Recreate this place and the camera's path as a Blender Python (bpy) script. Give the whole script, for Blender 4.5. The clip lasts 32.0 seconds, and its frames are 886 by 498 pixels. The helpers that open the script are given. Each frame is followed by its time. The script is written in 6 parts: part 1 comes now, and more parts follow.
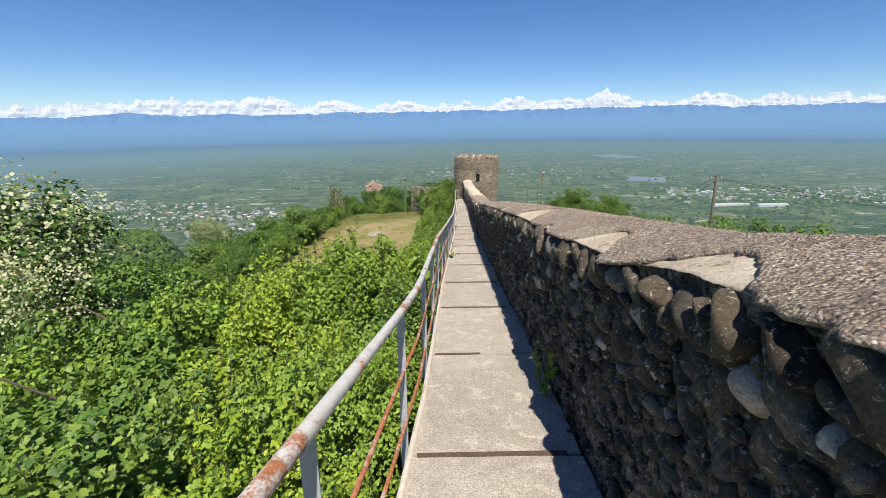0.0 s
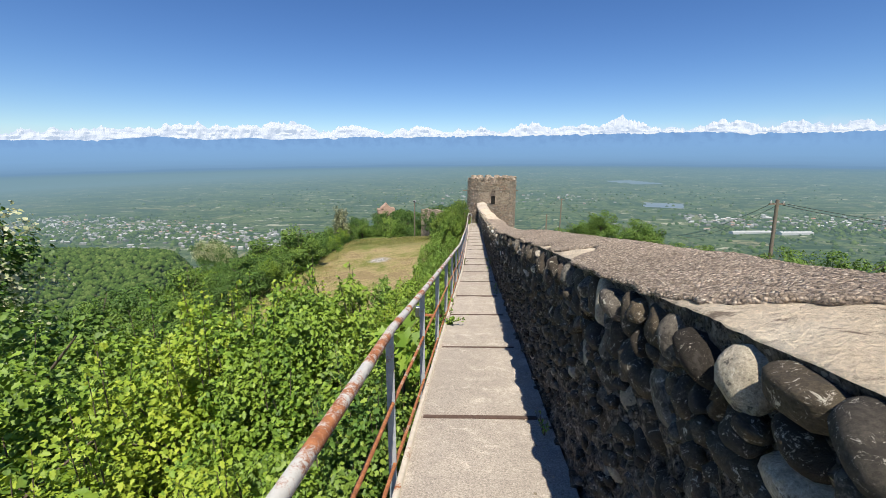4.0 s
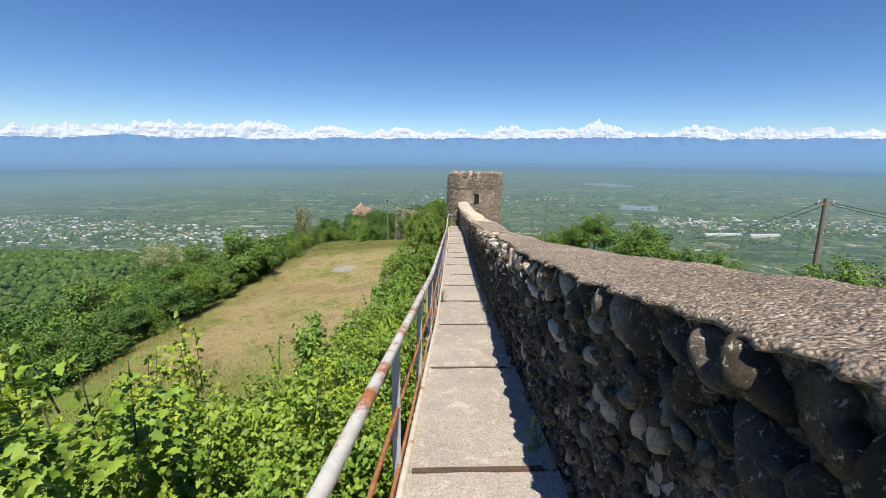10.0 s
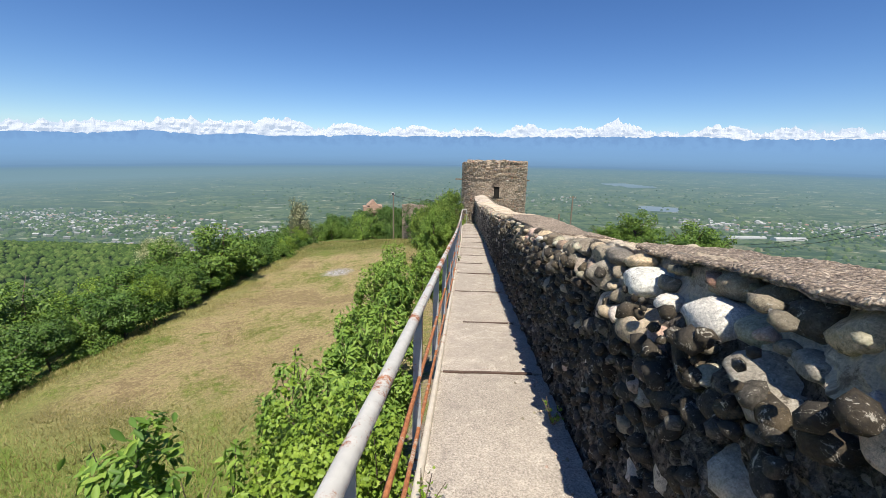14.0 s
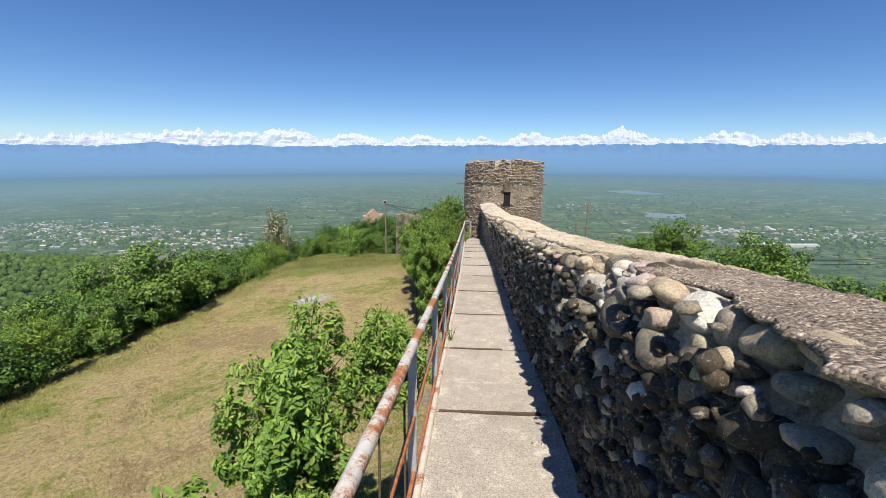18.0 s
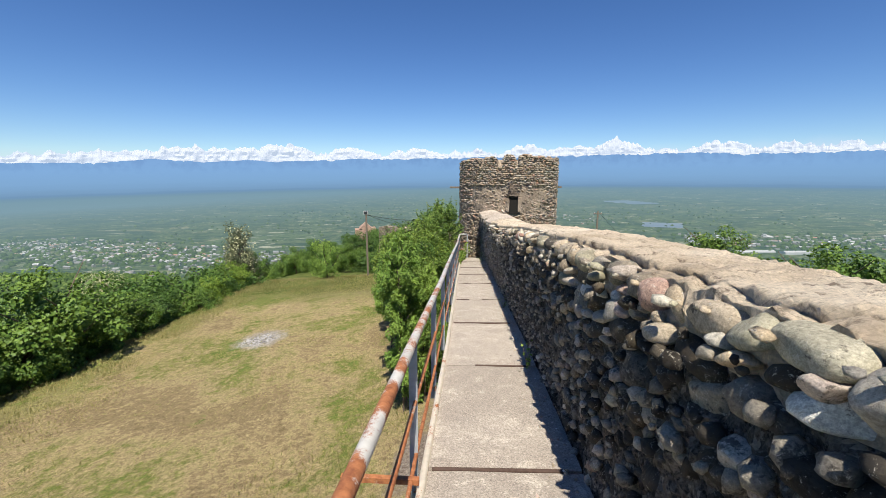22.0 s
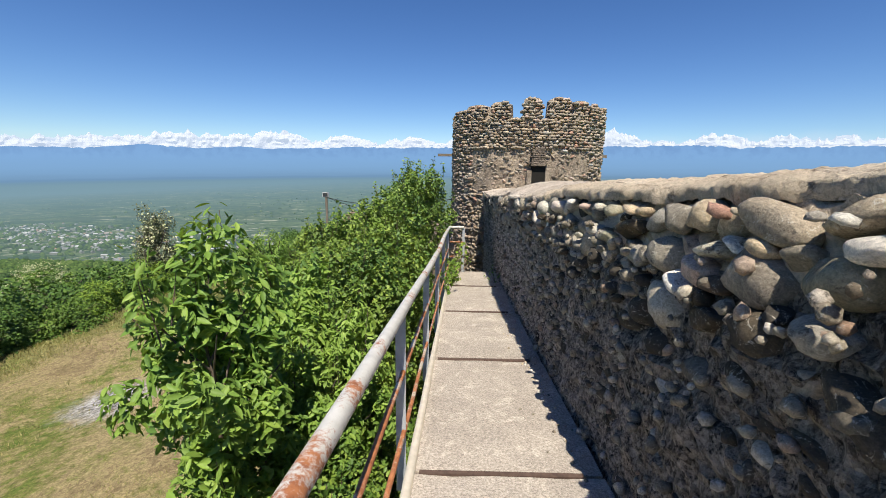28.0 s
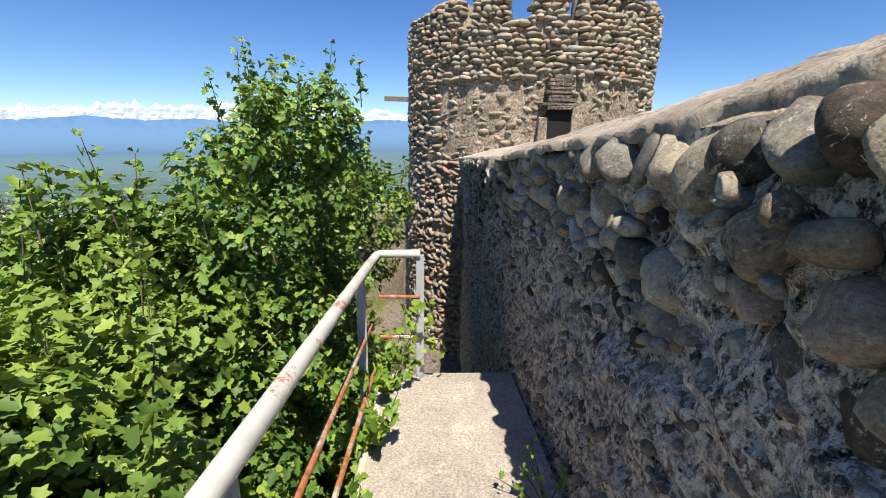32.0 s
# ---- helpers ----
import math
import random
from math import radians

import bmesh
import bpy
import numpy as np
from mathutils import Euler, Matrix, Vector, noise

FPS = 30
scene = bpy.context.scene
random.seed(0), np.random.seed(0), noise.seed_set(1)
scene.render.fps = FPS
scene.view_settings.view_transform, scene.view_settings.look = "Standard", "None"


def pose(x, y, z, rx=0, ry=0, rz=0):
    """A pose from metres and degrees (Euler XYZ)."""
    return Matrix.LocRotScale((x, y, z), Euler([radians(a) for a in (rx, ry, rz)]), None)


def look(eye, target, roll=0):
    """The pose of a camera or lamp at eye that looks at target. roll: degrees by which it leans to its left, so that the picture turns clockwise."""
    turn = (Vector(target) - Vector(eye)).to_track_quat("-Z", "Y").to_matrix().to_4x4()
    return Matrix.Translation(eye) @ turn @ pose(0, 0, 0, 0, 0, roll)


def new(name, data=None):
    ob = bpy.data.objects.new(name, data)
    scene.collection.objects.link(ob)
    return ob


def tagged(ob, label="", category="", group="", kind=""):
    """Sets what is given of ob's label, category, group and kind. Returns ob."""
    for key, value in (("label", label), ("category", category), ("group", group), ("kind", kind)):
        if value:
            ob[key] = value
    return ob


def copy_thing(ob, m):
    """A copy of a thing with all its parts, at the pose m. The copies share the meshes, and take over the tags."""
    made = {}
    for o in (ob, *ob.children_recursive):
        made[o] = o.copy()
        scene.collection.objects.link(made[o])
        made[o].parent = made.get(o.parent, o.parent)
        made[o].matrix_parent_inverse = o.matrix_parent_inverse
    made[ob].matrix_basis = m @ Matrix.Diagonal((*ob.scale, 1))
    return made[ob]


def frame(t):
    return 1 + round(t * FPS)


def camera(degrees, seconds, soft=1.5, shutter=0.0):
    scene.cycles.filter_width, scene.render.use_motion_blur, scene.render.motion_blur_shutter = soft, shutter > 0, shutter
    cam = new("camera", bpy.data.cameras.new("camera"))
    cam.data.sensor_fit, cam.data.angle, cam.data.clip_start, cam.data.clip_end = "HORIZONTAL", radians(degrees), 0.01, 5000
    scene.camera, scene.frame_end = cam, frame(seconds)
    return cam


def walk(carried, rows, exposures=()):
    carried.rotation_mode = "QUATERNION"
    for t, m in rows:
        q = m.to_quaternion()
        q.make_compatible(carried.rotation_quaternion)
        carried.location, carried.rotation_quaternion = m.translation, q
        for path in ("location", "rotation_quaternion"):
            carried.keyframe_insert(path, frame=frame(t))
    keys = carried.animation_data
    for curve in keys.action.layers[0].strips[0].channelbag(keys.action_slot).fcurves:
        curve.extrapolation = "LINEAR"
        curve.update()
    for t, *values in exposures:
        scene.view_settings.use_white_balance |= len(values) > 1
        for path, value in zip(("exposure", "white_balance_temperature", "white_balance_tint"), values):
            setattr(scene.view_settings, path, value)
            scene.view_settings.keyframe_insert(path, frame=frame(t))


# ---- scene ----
import collections

cam = camera(93.7, 32.0, soft=0.55)
PATH = [
    (0, (-0.234, -1.84, 1.69), (-0.304, 0.076, 1.121), -0.1),
    (0.5, (-0.192, -1.186, 1.61), (-0.343, 0.739, 1.088), -0.2),
    (1, (-0.181, -0.534, 1.484), (-0.37, 1.402, 1.021), -0.2),
    (1.5, (-0.2, 0.075, 1.428), (-0.38, 2.022, 1.007), -0.6),
    (2, (-0.148, 0.589, 1.333), (-0.31, 2.542, 0.931), -0.7),
    (2.5, (-0.133, 1.049, 1.239), (-0.287, 3.003, 0.843), -0.6),
    (3, (-0.11, 1.494, 1.149), (-0.258, 3.446, 0.74), -0.4),
    (3.5, (-0.082, 1.894, 1.073), (-0.228, 3.841, 0.641), -0.1),
    (5.5, (-0.21, 3.575, 0.84), (-0.313, 5.503, 0.319), 2.2),
    (6, (-0.216, 3.84, 0.772), (-0.319, 5.768, 0.251), 2.9),
    (6.5, (-0.219, 4.113, 0.738), (-0.329, 6.042, 0.218), 3.4),
    (7, (-0.227, 4.483, 0.643), (-0.344, 6.414, 0.136), 3.5),
    (7.5, (-0.265, 4.95, 0.551), (-0.376, 6.888, 0.068), 3.3),
    (8, (-0.237, 5.493, 0.467), (-0.325, 7.438, 0.012), 2.7),
    (8.5, (-0.201, 6.053, 0.396), (-0.257, 8.004, -0.039), 2.0),
    (9, (-0.148, 6.618, 0.304), (-0.182, 8.571, -0.126), 1.6),
    (9.5, (-0.146, 7.157, 0.212), (-0.179, 9.109, -0.224), 1.1),
    (10, (-0.171, 7.826, 0.134), (-0.212, 9.774, -0.318), 1.0),
    (10.5, (-0.221, 8.513, 0.002), (-0.269, 10.459, -0.459), 1.3),
    (11, (-0.21, 9.241, -0.139), (-0.254, 11.186, -0.602), 1.6),
    (11.5, (-0.21, 9.934, -0.271), (-0.248, 11.879, -0.735), 2.0),
    (12, (-0.171, 10.624, -0.407), (-0.208, 12.569, -0.872), 2.3),
    (12.5, (-0.169, 11.297, -0.539), (-0.213, 13.241, -1.005), 2.6),
    (13, (-0.138, 11.935, -0.661), (-0.201, 13.878, -1.13), 2.5),
    (13.5, (-0.175, 12.603, -0.783), (-0.262, 14.547, -1.243), 1.7),
    (14, (-0.17, 13.248, -0.862), (-0.279, 15.191, -1.323), 1.5),
    (14.5, (-0.173, 13.887, -0.938), (-0.299, 15.83, -1.397), 1.3),
    (15, (-0.087, 14.506, -0.978), (-0.228, 16.45, -1.426), 1.0),
    (15.5, (-0.084, 15.295, -1.096), (-0.236, 17.244, -1.519), 0.7),
    (17.5, (-0.144, 18.094, -1.383), (-0.287, 20.047, -1.791), 1.0),
    (18, (-0.115, 18.79, -1.484), (-0.251, 20.74, -1.905), 0.9),
    (18.5, (-0.12, 19.49, -1.601), (-0.245, 21.441, -2.023), 0.4),
    (19, (-0.121, 20.137, -1.696), (-0.231, 22.089, -2.117), 0.3),
    (19.5, (-0.116, 20.793, -1.789), (-0.214, 22.748, -2.198), 0.1),
    (20, (-0.093, 21.424, -1.882), (-0.188, 23.384, -2.273), -0.0),
    (20.5, (-0.068, 22.045, -1.952), (-0.169, 24.008, -2.321), 0.0),
    (21, (-0.129, 22.781, -2.0), (-0.238, 24.746, -2.357), -0.1),
    (21.5, (-0.12, 23.444, -2.115), (-0.239, 25.409, -2.468), 0.1),
    (22, (-0.12, 24.132, -2.215), (-0.247, 26.095, -2.578), 0.1),
    (22.5, (-0.106, 24.872, -2.343), (-0.228, 26.831, -2.729), 0.2),
    (23, (-0.112, 25.521, -2.431), (-0.232, 27.478, -2.824), -0.4),
    (23.5, (-0.094, 26.202, -2.529), (-0.205, 28.162, -2.912), -0.7),
    (24, (-0.089, 26.823, -2.607), (-0.183, 28.784, -2.989), -0.3),
    (24.5, (-0.076, 27.446, -2.688), (-0.166, 29.407, -3.07), -0.0),
    (25, (-0.062, 28.105, -2.742), (-0.15, 30.066, -3.127), 0.4),
    (25.5, (-0.052, 28.765, -2.793), (-0.158, 30.725, -3.18), 0.6),
    (27.5, (-0.164, 30.615, -3.157), (-0.256, 32.571, -3.567), 1.1),
    (28, (-0.177, 31.27, -3.215), (-0.28, 33.225, -3.625), 0.9),
    (28.5, (-0.125, 31.944, -3.267), (-0.222, 33.901, -3.669), 1.2),
    (29, (-0.112, 32.596, -3.325), (-0.207, 34.553, -3.725), 1.3),
    (29.5, (-0.12, 33.38, -3.433), (-0.208, 35.337, -3.835), 1.7),
    (30, (-0.141, 34.048, -3.519), (-0.231, 36.003, -3.928), 1.3),
    (30.5, (-0.138, 34.709, -3.574), (-0.193, 36.663, -3.996), 1.3),
    (31, (-0.158, 35.338, -3.615), (-0.178, 37.289, -4.057), 1.3),
    (31.5, (-0.134, 35.965, -3.678), (-0.121, 37.909, -4.147), 1.3),
    (32, (-0.12, 36.567, -3.713), (-0.073, 38.496, -4.239), 0.9),
]
walk(cam, [(t, look(eye, target, roll)) for t, eye, target, roll in PATH], exposures=[(0, 0.45), (28, 0.45), (29.2, 0.5), (30, 0.56), (31, 0.63), (32, 0.72)])

# ---- world, sun, exposure ----
SUN_ELEV, SUN_SIDE = 60.0, 6.8          # degrees; the sun stands behind the walk, a little to its right
sun_dir = Vector((math.sin(radians(SUN_SIDE)) * math.cos(radians(SUN_ELEV)),
                  -math.cos(radians(SUN_SIDE)) * math.cos(radians(SUN_ELEV)), math.sin(radians(SUN_ELEV))))
world = bpy.data.worlds.new("sky")
scene.world = world
world.use_nodes = True
wn = world.node_tree.nodes
sky = wn.new("ShaderNodeTexSky")
sky.sky_type, sky.sun_disc = "NISHITA", False
sky.sun_elevation, sky.sun_rotation = radians(SUN_ELEV), radians(180 - SUN_SIDE)
sky.altitude, sky.air_density, sky.dust_density, sky.ozone_density = 900, 0.9, 0.0, 1.6
clear = wn.new("ShaderNodeHueSaturation")
clear.inputs["Hue"].default_value, clear.inputs["Saturation"].default_value = 0.506, 1.2
world.node_tree.links.new(sky.outputs["Color"], clear.inputs["Color"])
tint = wn.new("ShaderNodeMix")
tint.data_type, tint.blend_type = "RGBA", "MULTIPLY"
tint.inputs[0].default_value, tint.inputs[7].default_value = 1.0, (0.85, 0.99, 1.15, 1)
world.node_tree.links.new(clear.outputs["Color"], tint.inputs[6])
world.node_tree.links.new(tint.outputs[2], wn["Background"].inputs["Color"])
wn["Background"].inputs["Strength"].default_value = 0.0765
sun_data = bpy.data.lights.new("sun", "SUN")
sun_data.energy, sun_data.angle, sun_data.color = 5.0, radians(0.53), (1.0, 0.93, 0.81)
sun = new("sun", sun_data)
sun.matrix_world = look(sun_dir * 60, (0, 0, 0))
scene.view_settings.exposure = 0.45


# ---- material helpers ----
class Tree:
    """A small helper to write node materials in a few lines."""

    def __init__(self, name):
        self.mat = bpy.data.materials.new(name)
        self.mat.use_nodes = True
        self.t = self.mat.node_tree
        self.bsdf = self.t.nodes["Principled BSDF"]
        self.out = self.t.nodes["Material Output"]

    def node(self, kind, **values):
        n = self.t.nodes.new("ShaderNode" + kind)
        for key, value in values.items():
            if key in n.inputs:
                self.feed(n.inputs[key], value)
            else:
                setattr(n, key, value)
        return n

    def feed(self, socket, value):
        if isinstance(value, bpy.types.NodeSocket):
            self.t.links.new(value, socket)
        else:
            if hasattr(socket.default_value, "__len__") and len(socket.default_value) == 4 and len(value) == 3:
                value = (*value, 1)
            socket.default_value = value

    def place(self):
        return self.node("NewGeometry").outputs["Position"]

    def noise(self, scale, detail=4, rough=0.55, vector=None, distort=0.0):
        n = self.node("TexNoise", Scale=scale, Detail=detail, Roughness=rough, Distortion=distort)
        self.feed(n.inputs["Vector"], vector if vector is not None else self.place())
        return n.outputs["Fac"]

    def ramp(self, fac, *stops):
        r = self.node("ValToRGB")
        e = r.color_ramp.elements
        while len(e) < len(stops):
            e.new(0.5)
        for el, (pos, col) in zip(e, stops):
            el.position = pos
            el.color = (*col, 1) if hasattr(col, "__len__") else (col, col, col, 1)
        self.feed(r.inputs["Fac"], fac)
        return r.outputs["Color"]

    def mix(self, fac, a, b, kind="MIX"):
        m = self.node("Mix", data_type="RGBA", blend_type=kind)
        self.feed(m.inputs[0], fac), self.feed(m.inputs[6], a), self.feed(m.inputs[7], b)
        return m.outputs[2]

    def math(self, op, a, b=0.0, clamp=False):
        m = self.node("Math", operation=op, use_clamp=clamp)
        self.feed(m.inputs[0], a), self.feed(m.inputs[1], b)
        return m.outputs[0]

    def bump(self, height, strength=0.5, distance=0.02):
        b = self.node("Bump", Strength=strength, Distance=distance)
        self.feed(b.inputs["Height"], height)
        self.feed(self.bsdf.inputs["Normal"], b.outputs["Normal"])

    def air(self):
        """Mixes in emitted air light that stands in for haze, growing with distance from the wall."""
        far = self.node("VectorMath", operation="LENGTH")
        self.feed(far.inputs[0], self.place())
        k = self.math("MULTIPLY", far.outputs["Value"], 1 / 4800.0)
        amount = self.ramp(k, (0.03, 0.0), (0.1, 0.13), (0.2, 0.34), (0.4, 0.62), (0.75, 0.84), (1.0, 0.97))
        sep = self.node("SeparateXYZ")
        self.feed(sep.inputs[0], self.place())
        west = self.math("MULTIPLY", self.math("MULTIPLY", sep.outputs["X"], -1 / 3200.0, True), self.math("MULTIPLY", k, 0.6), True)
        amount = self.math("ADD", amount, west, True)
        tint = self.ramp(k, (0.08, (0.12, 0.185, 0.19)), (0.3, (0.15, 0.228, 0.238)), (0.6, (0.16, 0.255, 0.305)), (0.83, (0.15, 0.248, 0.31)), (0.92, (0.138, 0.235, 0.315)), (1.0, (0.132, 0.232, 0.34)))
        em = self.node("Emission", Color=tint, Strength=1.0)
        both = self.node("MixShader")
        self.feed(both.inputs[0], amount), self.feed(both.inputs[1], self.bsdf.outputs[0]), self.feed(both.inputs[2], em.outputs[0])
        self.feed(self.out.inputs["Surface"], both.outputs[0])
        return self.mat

    def done(self, color, rough=0.9, metal=0.0, spec=0.3):
        self.feed(self.bsdf.inputs["Base Color"], color)
        self.feed(self.bsdf.inputs["Roughness"], rough)
        self.feed(self.bsdf.inputs["Metallic"], metal)
        self.feed(self.bsdf.inputs["Specular IOR Level"], spec)
        return self.mat


def cobble_material(name, random_socket, stops, coat, coat_from):
    """Smooth river cobbles of mixed colours; coat: dark lichen blotches on them."""
    m = Tree(name)
    info = m.node("ObjectInfo" if random_socket == "object" else "NewGeometry")
    rnd = info.outputs["Random" if random_socket == "object" else "Random Per Island"]
    base = m.ramp(rnd, *stops)
    grain = m.noise(110, 6, 0.85)
    blot = m.noise(8, 6, 0.75)
    c = m.mix(0.75, base, m.ramp(blot, (0.3, 0.45), (0.7, 1.4)), "MULTIPLY")
    c = m.mix(0.9, c, m.ramp(grain, (0.35, 0.5), (0.65, 1.4)), "MULTIPLY")
    c = m.mix(m.ramp(m.noise(11, 7, 0.8), (coat_from, 0.0), (coat_from + 0.05, 0.85)), c, coat)
    lich = m.ramp(m.noise(34, 7, 0.85, distort=0.8), (0.58, 0.0), (0.61, 0.85))
    c = m.mix(lich, c, (0.55, 0.51, 0.43))
    vein = m.ramp(m.noise(3.5, 6, 0.7, distort=2.0), (0.494, 0.0), (0.5, 0.35), (0.506, 0.0))
    c = m.mix(vein, c, (0.06, 0.05, 0.045))
    m.bump(m.math("ADD", m.math("MULTIPLY", blot, 1.3), m.math("MULTIPLY", grain, 0.35)), 0.8, 0.014)
    return m.done(c, 0.9, 0, 0.18)


# Dark stones, darkened further to stand in for shade on the wall's face.
DARK_SHADED = tuple((p, tuple(v * 0.92 for v in c)) for p, c in ((0.0, (0.0306, 0.0258, 0.0211)), (0.2, (0.112, 0.0918, 0.0666)), (0.4, (0.0646, 0.0585, 0.0503)), (0.6, (0.122, 0.0952, 0.0626)), (0.75, (0.0408, 0.034, 0.0279)), (0.88, (0.19, 0.173, 0.146)), (1.0, (0.0884, 0.0598, 0.0408))))
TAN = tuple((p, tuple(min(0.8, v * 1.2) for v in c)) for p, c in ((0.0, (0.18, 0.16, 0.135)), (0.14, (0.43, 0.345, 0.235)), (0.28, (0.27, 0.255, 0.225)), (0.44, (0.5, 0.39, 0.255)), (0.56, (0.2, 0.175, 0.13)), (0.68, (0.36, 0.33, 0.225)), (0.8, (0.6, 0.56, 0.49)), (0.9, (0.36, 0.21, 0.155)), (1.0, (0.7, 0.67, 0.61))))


def mortar_material(name, light, dark, fleck, relief=0.9, pale_from=None):
    """Crumbling lime mortar full of grit; pale_from: where along the wall it turns paler and flecked with white."""
    m = Tree(name)
    big = m.noise(2.2, 5, 0.6)
    mid = m.noise(16, 6, 0.75)
    warped = m.node("VectorMath", operation="ADD")
    shift = m.node("TexNoise", Scale=14.0, Detail=3)
    m.feed(shift.inputs["Vector"], m.place())
    push = m.node("VectorMath", operation="MULTIPLY")
    m.feed(push.inputs[0], shift.outputs["Color"])
    push.inputs[1].default_value = (0.05, 0.05, 0.05)
    m.feed(warped.inputs[0], m.place()), m.feed(warped.inputs[1], push.outputs[0])
    vor = m.node("TexVoronoi", Scale=62.0, Randomness=1.0)
    m.feed(vor.inputs["Vector"], warped.outputs[0])
    grit = m.node("SeparateColor")
    m.feed(grit.inputs[0], vor.outputs["Color"])
    c = m.mix(m.ramp(big, (0.35, 0.0), (0.65, 1.0)), dark, light)
    c = m.mix(0.85, c, m.ramp(mid, (0.3, 0.35), (0.7, 1.5)), "MULTIPLY")
    c = m.mix(0.9, c, m.ramp(grit.outputs[0], (0.0, 0.3), (1.0, 1.8)), "MULTIPLY")
    c = m.mix(m.ramp(grit.outputs[1], (0.86, 0.0), (0.93, 0.7)), c, fleck)
    if pale_from is not None:
        sep = m.node("SeparateXYZ")
        m.feed(sep.inputs[0], m.place())
        along = m.ramp(m.math("MULTIPLY", m.math("SUBTRACT", sep.outputs["Y"], pale_from), 0.16, True), (0.0, 0.1), (0.6, 0.5), (1.0, 1.0))
        c = m.mix(m.math("MULTIPLY", along, 0.95), c, m.ramp(mid, (0.39, (0.085, 0.068, 0.055)), (0.49, (0.3, 0.25, 0.2)), (0.58, (0.6, 0.51, 0.42))))
    # Shade of deep pits painted as near-black spots; the bump has no such hollows.
    c = m.mix(m.ramp(m.noise(30, 7, 0.85), (0.42, 0.95), (0.47, 0.0)), c, tuple(v * 0.3 for v in dark))
    if pale_from is not None:
        tall = m.node("Mapping", vector_type="TEXTURE")
        m.feed(tall.inputs["Vector"], m.place())
        tall.inputs["Scale"].default_value = (1.0, 1.0, 1.7)
        spots = m.ramp(m.noise(56, 5, 0.75, tall.outputs[0], 0.2), (0.48, 0.0), (0.54, 0.95))
        c = m.mix(m.math("MULTIPLY", along, spots), c, m.ramp(m.noise(60, 4), (0.35, (0.52, 0.44, 0.355)), (0.65, (0.85, 0.74, 0.61))))
    m.bump(m.math("ADD", m.math("MULTIPLY", mid, 0.9), m.math("MULTIPLY", m.noise(60, 4, 0.7), 0.6)), relief, 0.025)
    return m.done(c, 0.95, 0, 0.15)


def leaf_material(name, dark, mid, light, glow=0.35):
    m = Tree(name)
    rnd = m.node("NewGeometry").outputs["Random Per Island"]
    c = m.ramp(rnd, (0.0, dark), (0.55, mid), (1.0, light))
    patch = m.noise(0.7, 2, 0.5)
    c = m.mix(m.ramp(patch, (0.35, 0.0), (0.7, 0.6)), c, light)
    m.done(c, 0.55, 0, 0.35)
    trans = m.node("BsdfTranslucent", Color=m.mix(0.5, c, (min(1, light[0] * 1.6), min(1, light[1] * 1.5), light[2]), "MIX"))
    both = m.node("MixShader")
    m.feed(both.inputs[0], glow)
    m.feed(both.inputs[1], m.bsdf.outputs[0]), m.feed(both.inputs[2], trans.outputs[0])
    m.feed(m.out.inputs["Surface"], both.outputs[0])
    return m.mat


def plain(name, color, rough=0.7, metal=0.0, vary=0.25, scale=12.0):
    m = Tree(name)
    c = m.mix(vary, color, m.ramp(m.noise(scale, 4), (0.3, 0.4), (0.7, 1.4)), "MULTIPLY")
    return m.done(c, rough, metal)


GREY = tuple((p, tuple(v * 1.18 for v in c)) for p, c in ((0.0, (0.128, 0.11, 0.0864)), (0.2, (0.32, 0.272, 0.2)), (0.4, (0.2, 0.182, 0.152)), (0.55, (0.4, 0.352, 0.272)), (0.7, (0.176, 0.14, 0.1)), (0.85, (0.464, 0.424, 0.36)), (1.0, (0.288, 0.192, 0.132))))
M_GREY = cobble_material("grey_cobble", "object", GREY, (0.07, 0.064, 0.056), 0.56)
M_GREY_JOINED = cobble_material("grey_cobble_joined", "island", GREY, (0.07, 0.064, 0.056), 0.56)
M_DARK_SHADED = cobble_material("dark_shaded_cobble", "object", DARK_SHADED, (0.05, 0.044, 0.037), 0.53)
M_DARK_SHADED_JOINED = cobble_material("dark_shaded_cobble_joined", "island", DARK_SHADED, (0.05, 0.044, 0.037), 0.52)
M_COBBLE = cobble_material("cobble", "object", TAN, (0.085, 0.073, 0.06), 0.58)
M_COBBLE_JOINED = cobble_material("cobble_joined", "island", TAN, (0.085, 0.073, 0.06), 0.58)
M_MORTAR = mortar_material("old_mortar", (0.1, 0.082, 0.064), (0.034, 0.028, 0.023), (0.3, 0.26, 0.21), 1.0, 31.0)


def bed_material(name, low, mean, high):
    """Pale lime mortar on the wall top, weathered, cracked and pitted."""
    m = Tree(name)
    big = m.noise(1.7, 5, 0.6)
    mid = m.noise(9, 7, 0.75, distort=0.4)
    fine = m.noise(80, 5, 0.8)
    c = m.ramp(big, (0.35, low), (0.5, mean), (0.65, high))
    c = m.mix(0.8, c, m.ramp(fine, (0.35, 0.65), (0.65, 1.25)), "MULTIPLY")
    c = m.mix(m.ramp(mid, (0.36, 0.85), (0.44, 0.0)), c, (0.17, 0.125, 0.09))
    c = m.mix(m.ramp(m.noise(5, 7, 0.8), (0.58, 0.0), (0.64, 0.55)), c, (0.36, 0.3, 0.235))
    crack = m.ramp(m.noise(2.2, 6, 0.65, distort=1.0), (0.49, 0.0), (0.5, 0.35), (0.51, 0.0))
    c = m.mix(crack, c, (0.1, 0.08, 0.065))
    m.bump(m.math("ADD", m.math("MULTIPLY", mid, 1.5), m.math("MULTIPLY", fine, 0.4)), 0.9, 0.03)
    return m.done(c, 0.95, 0, 0.15)


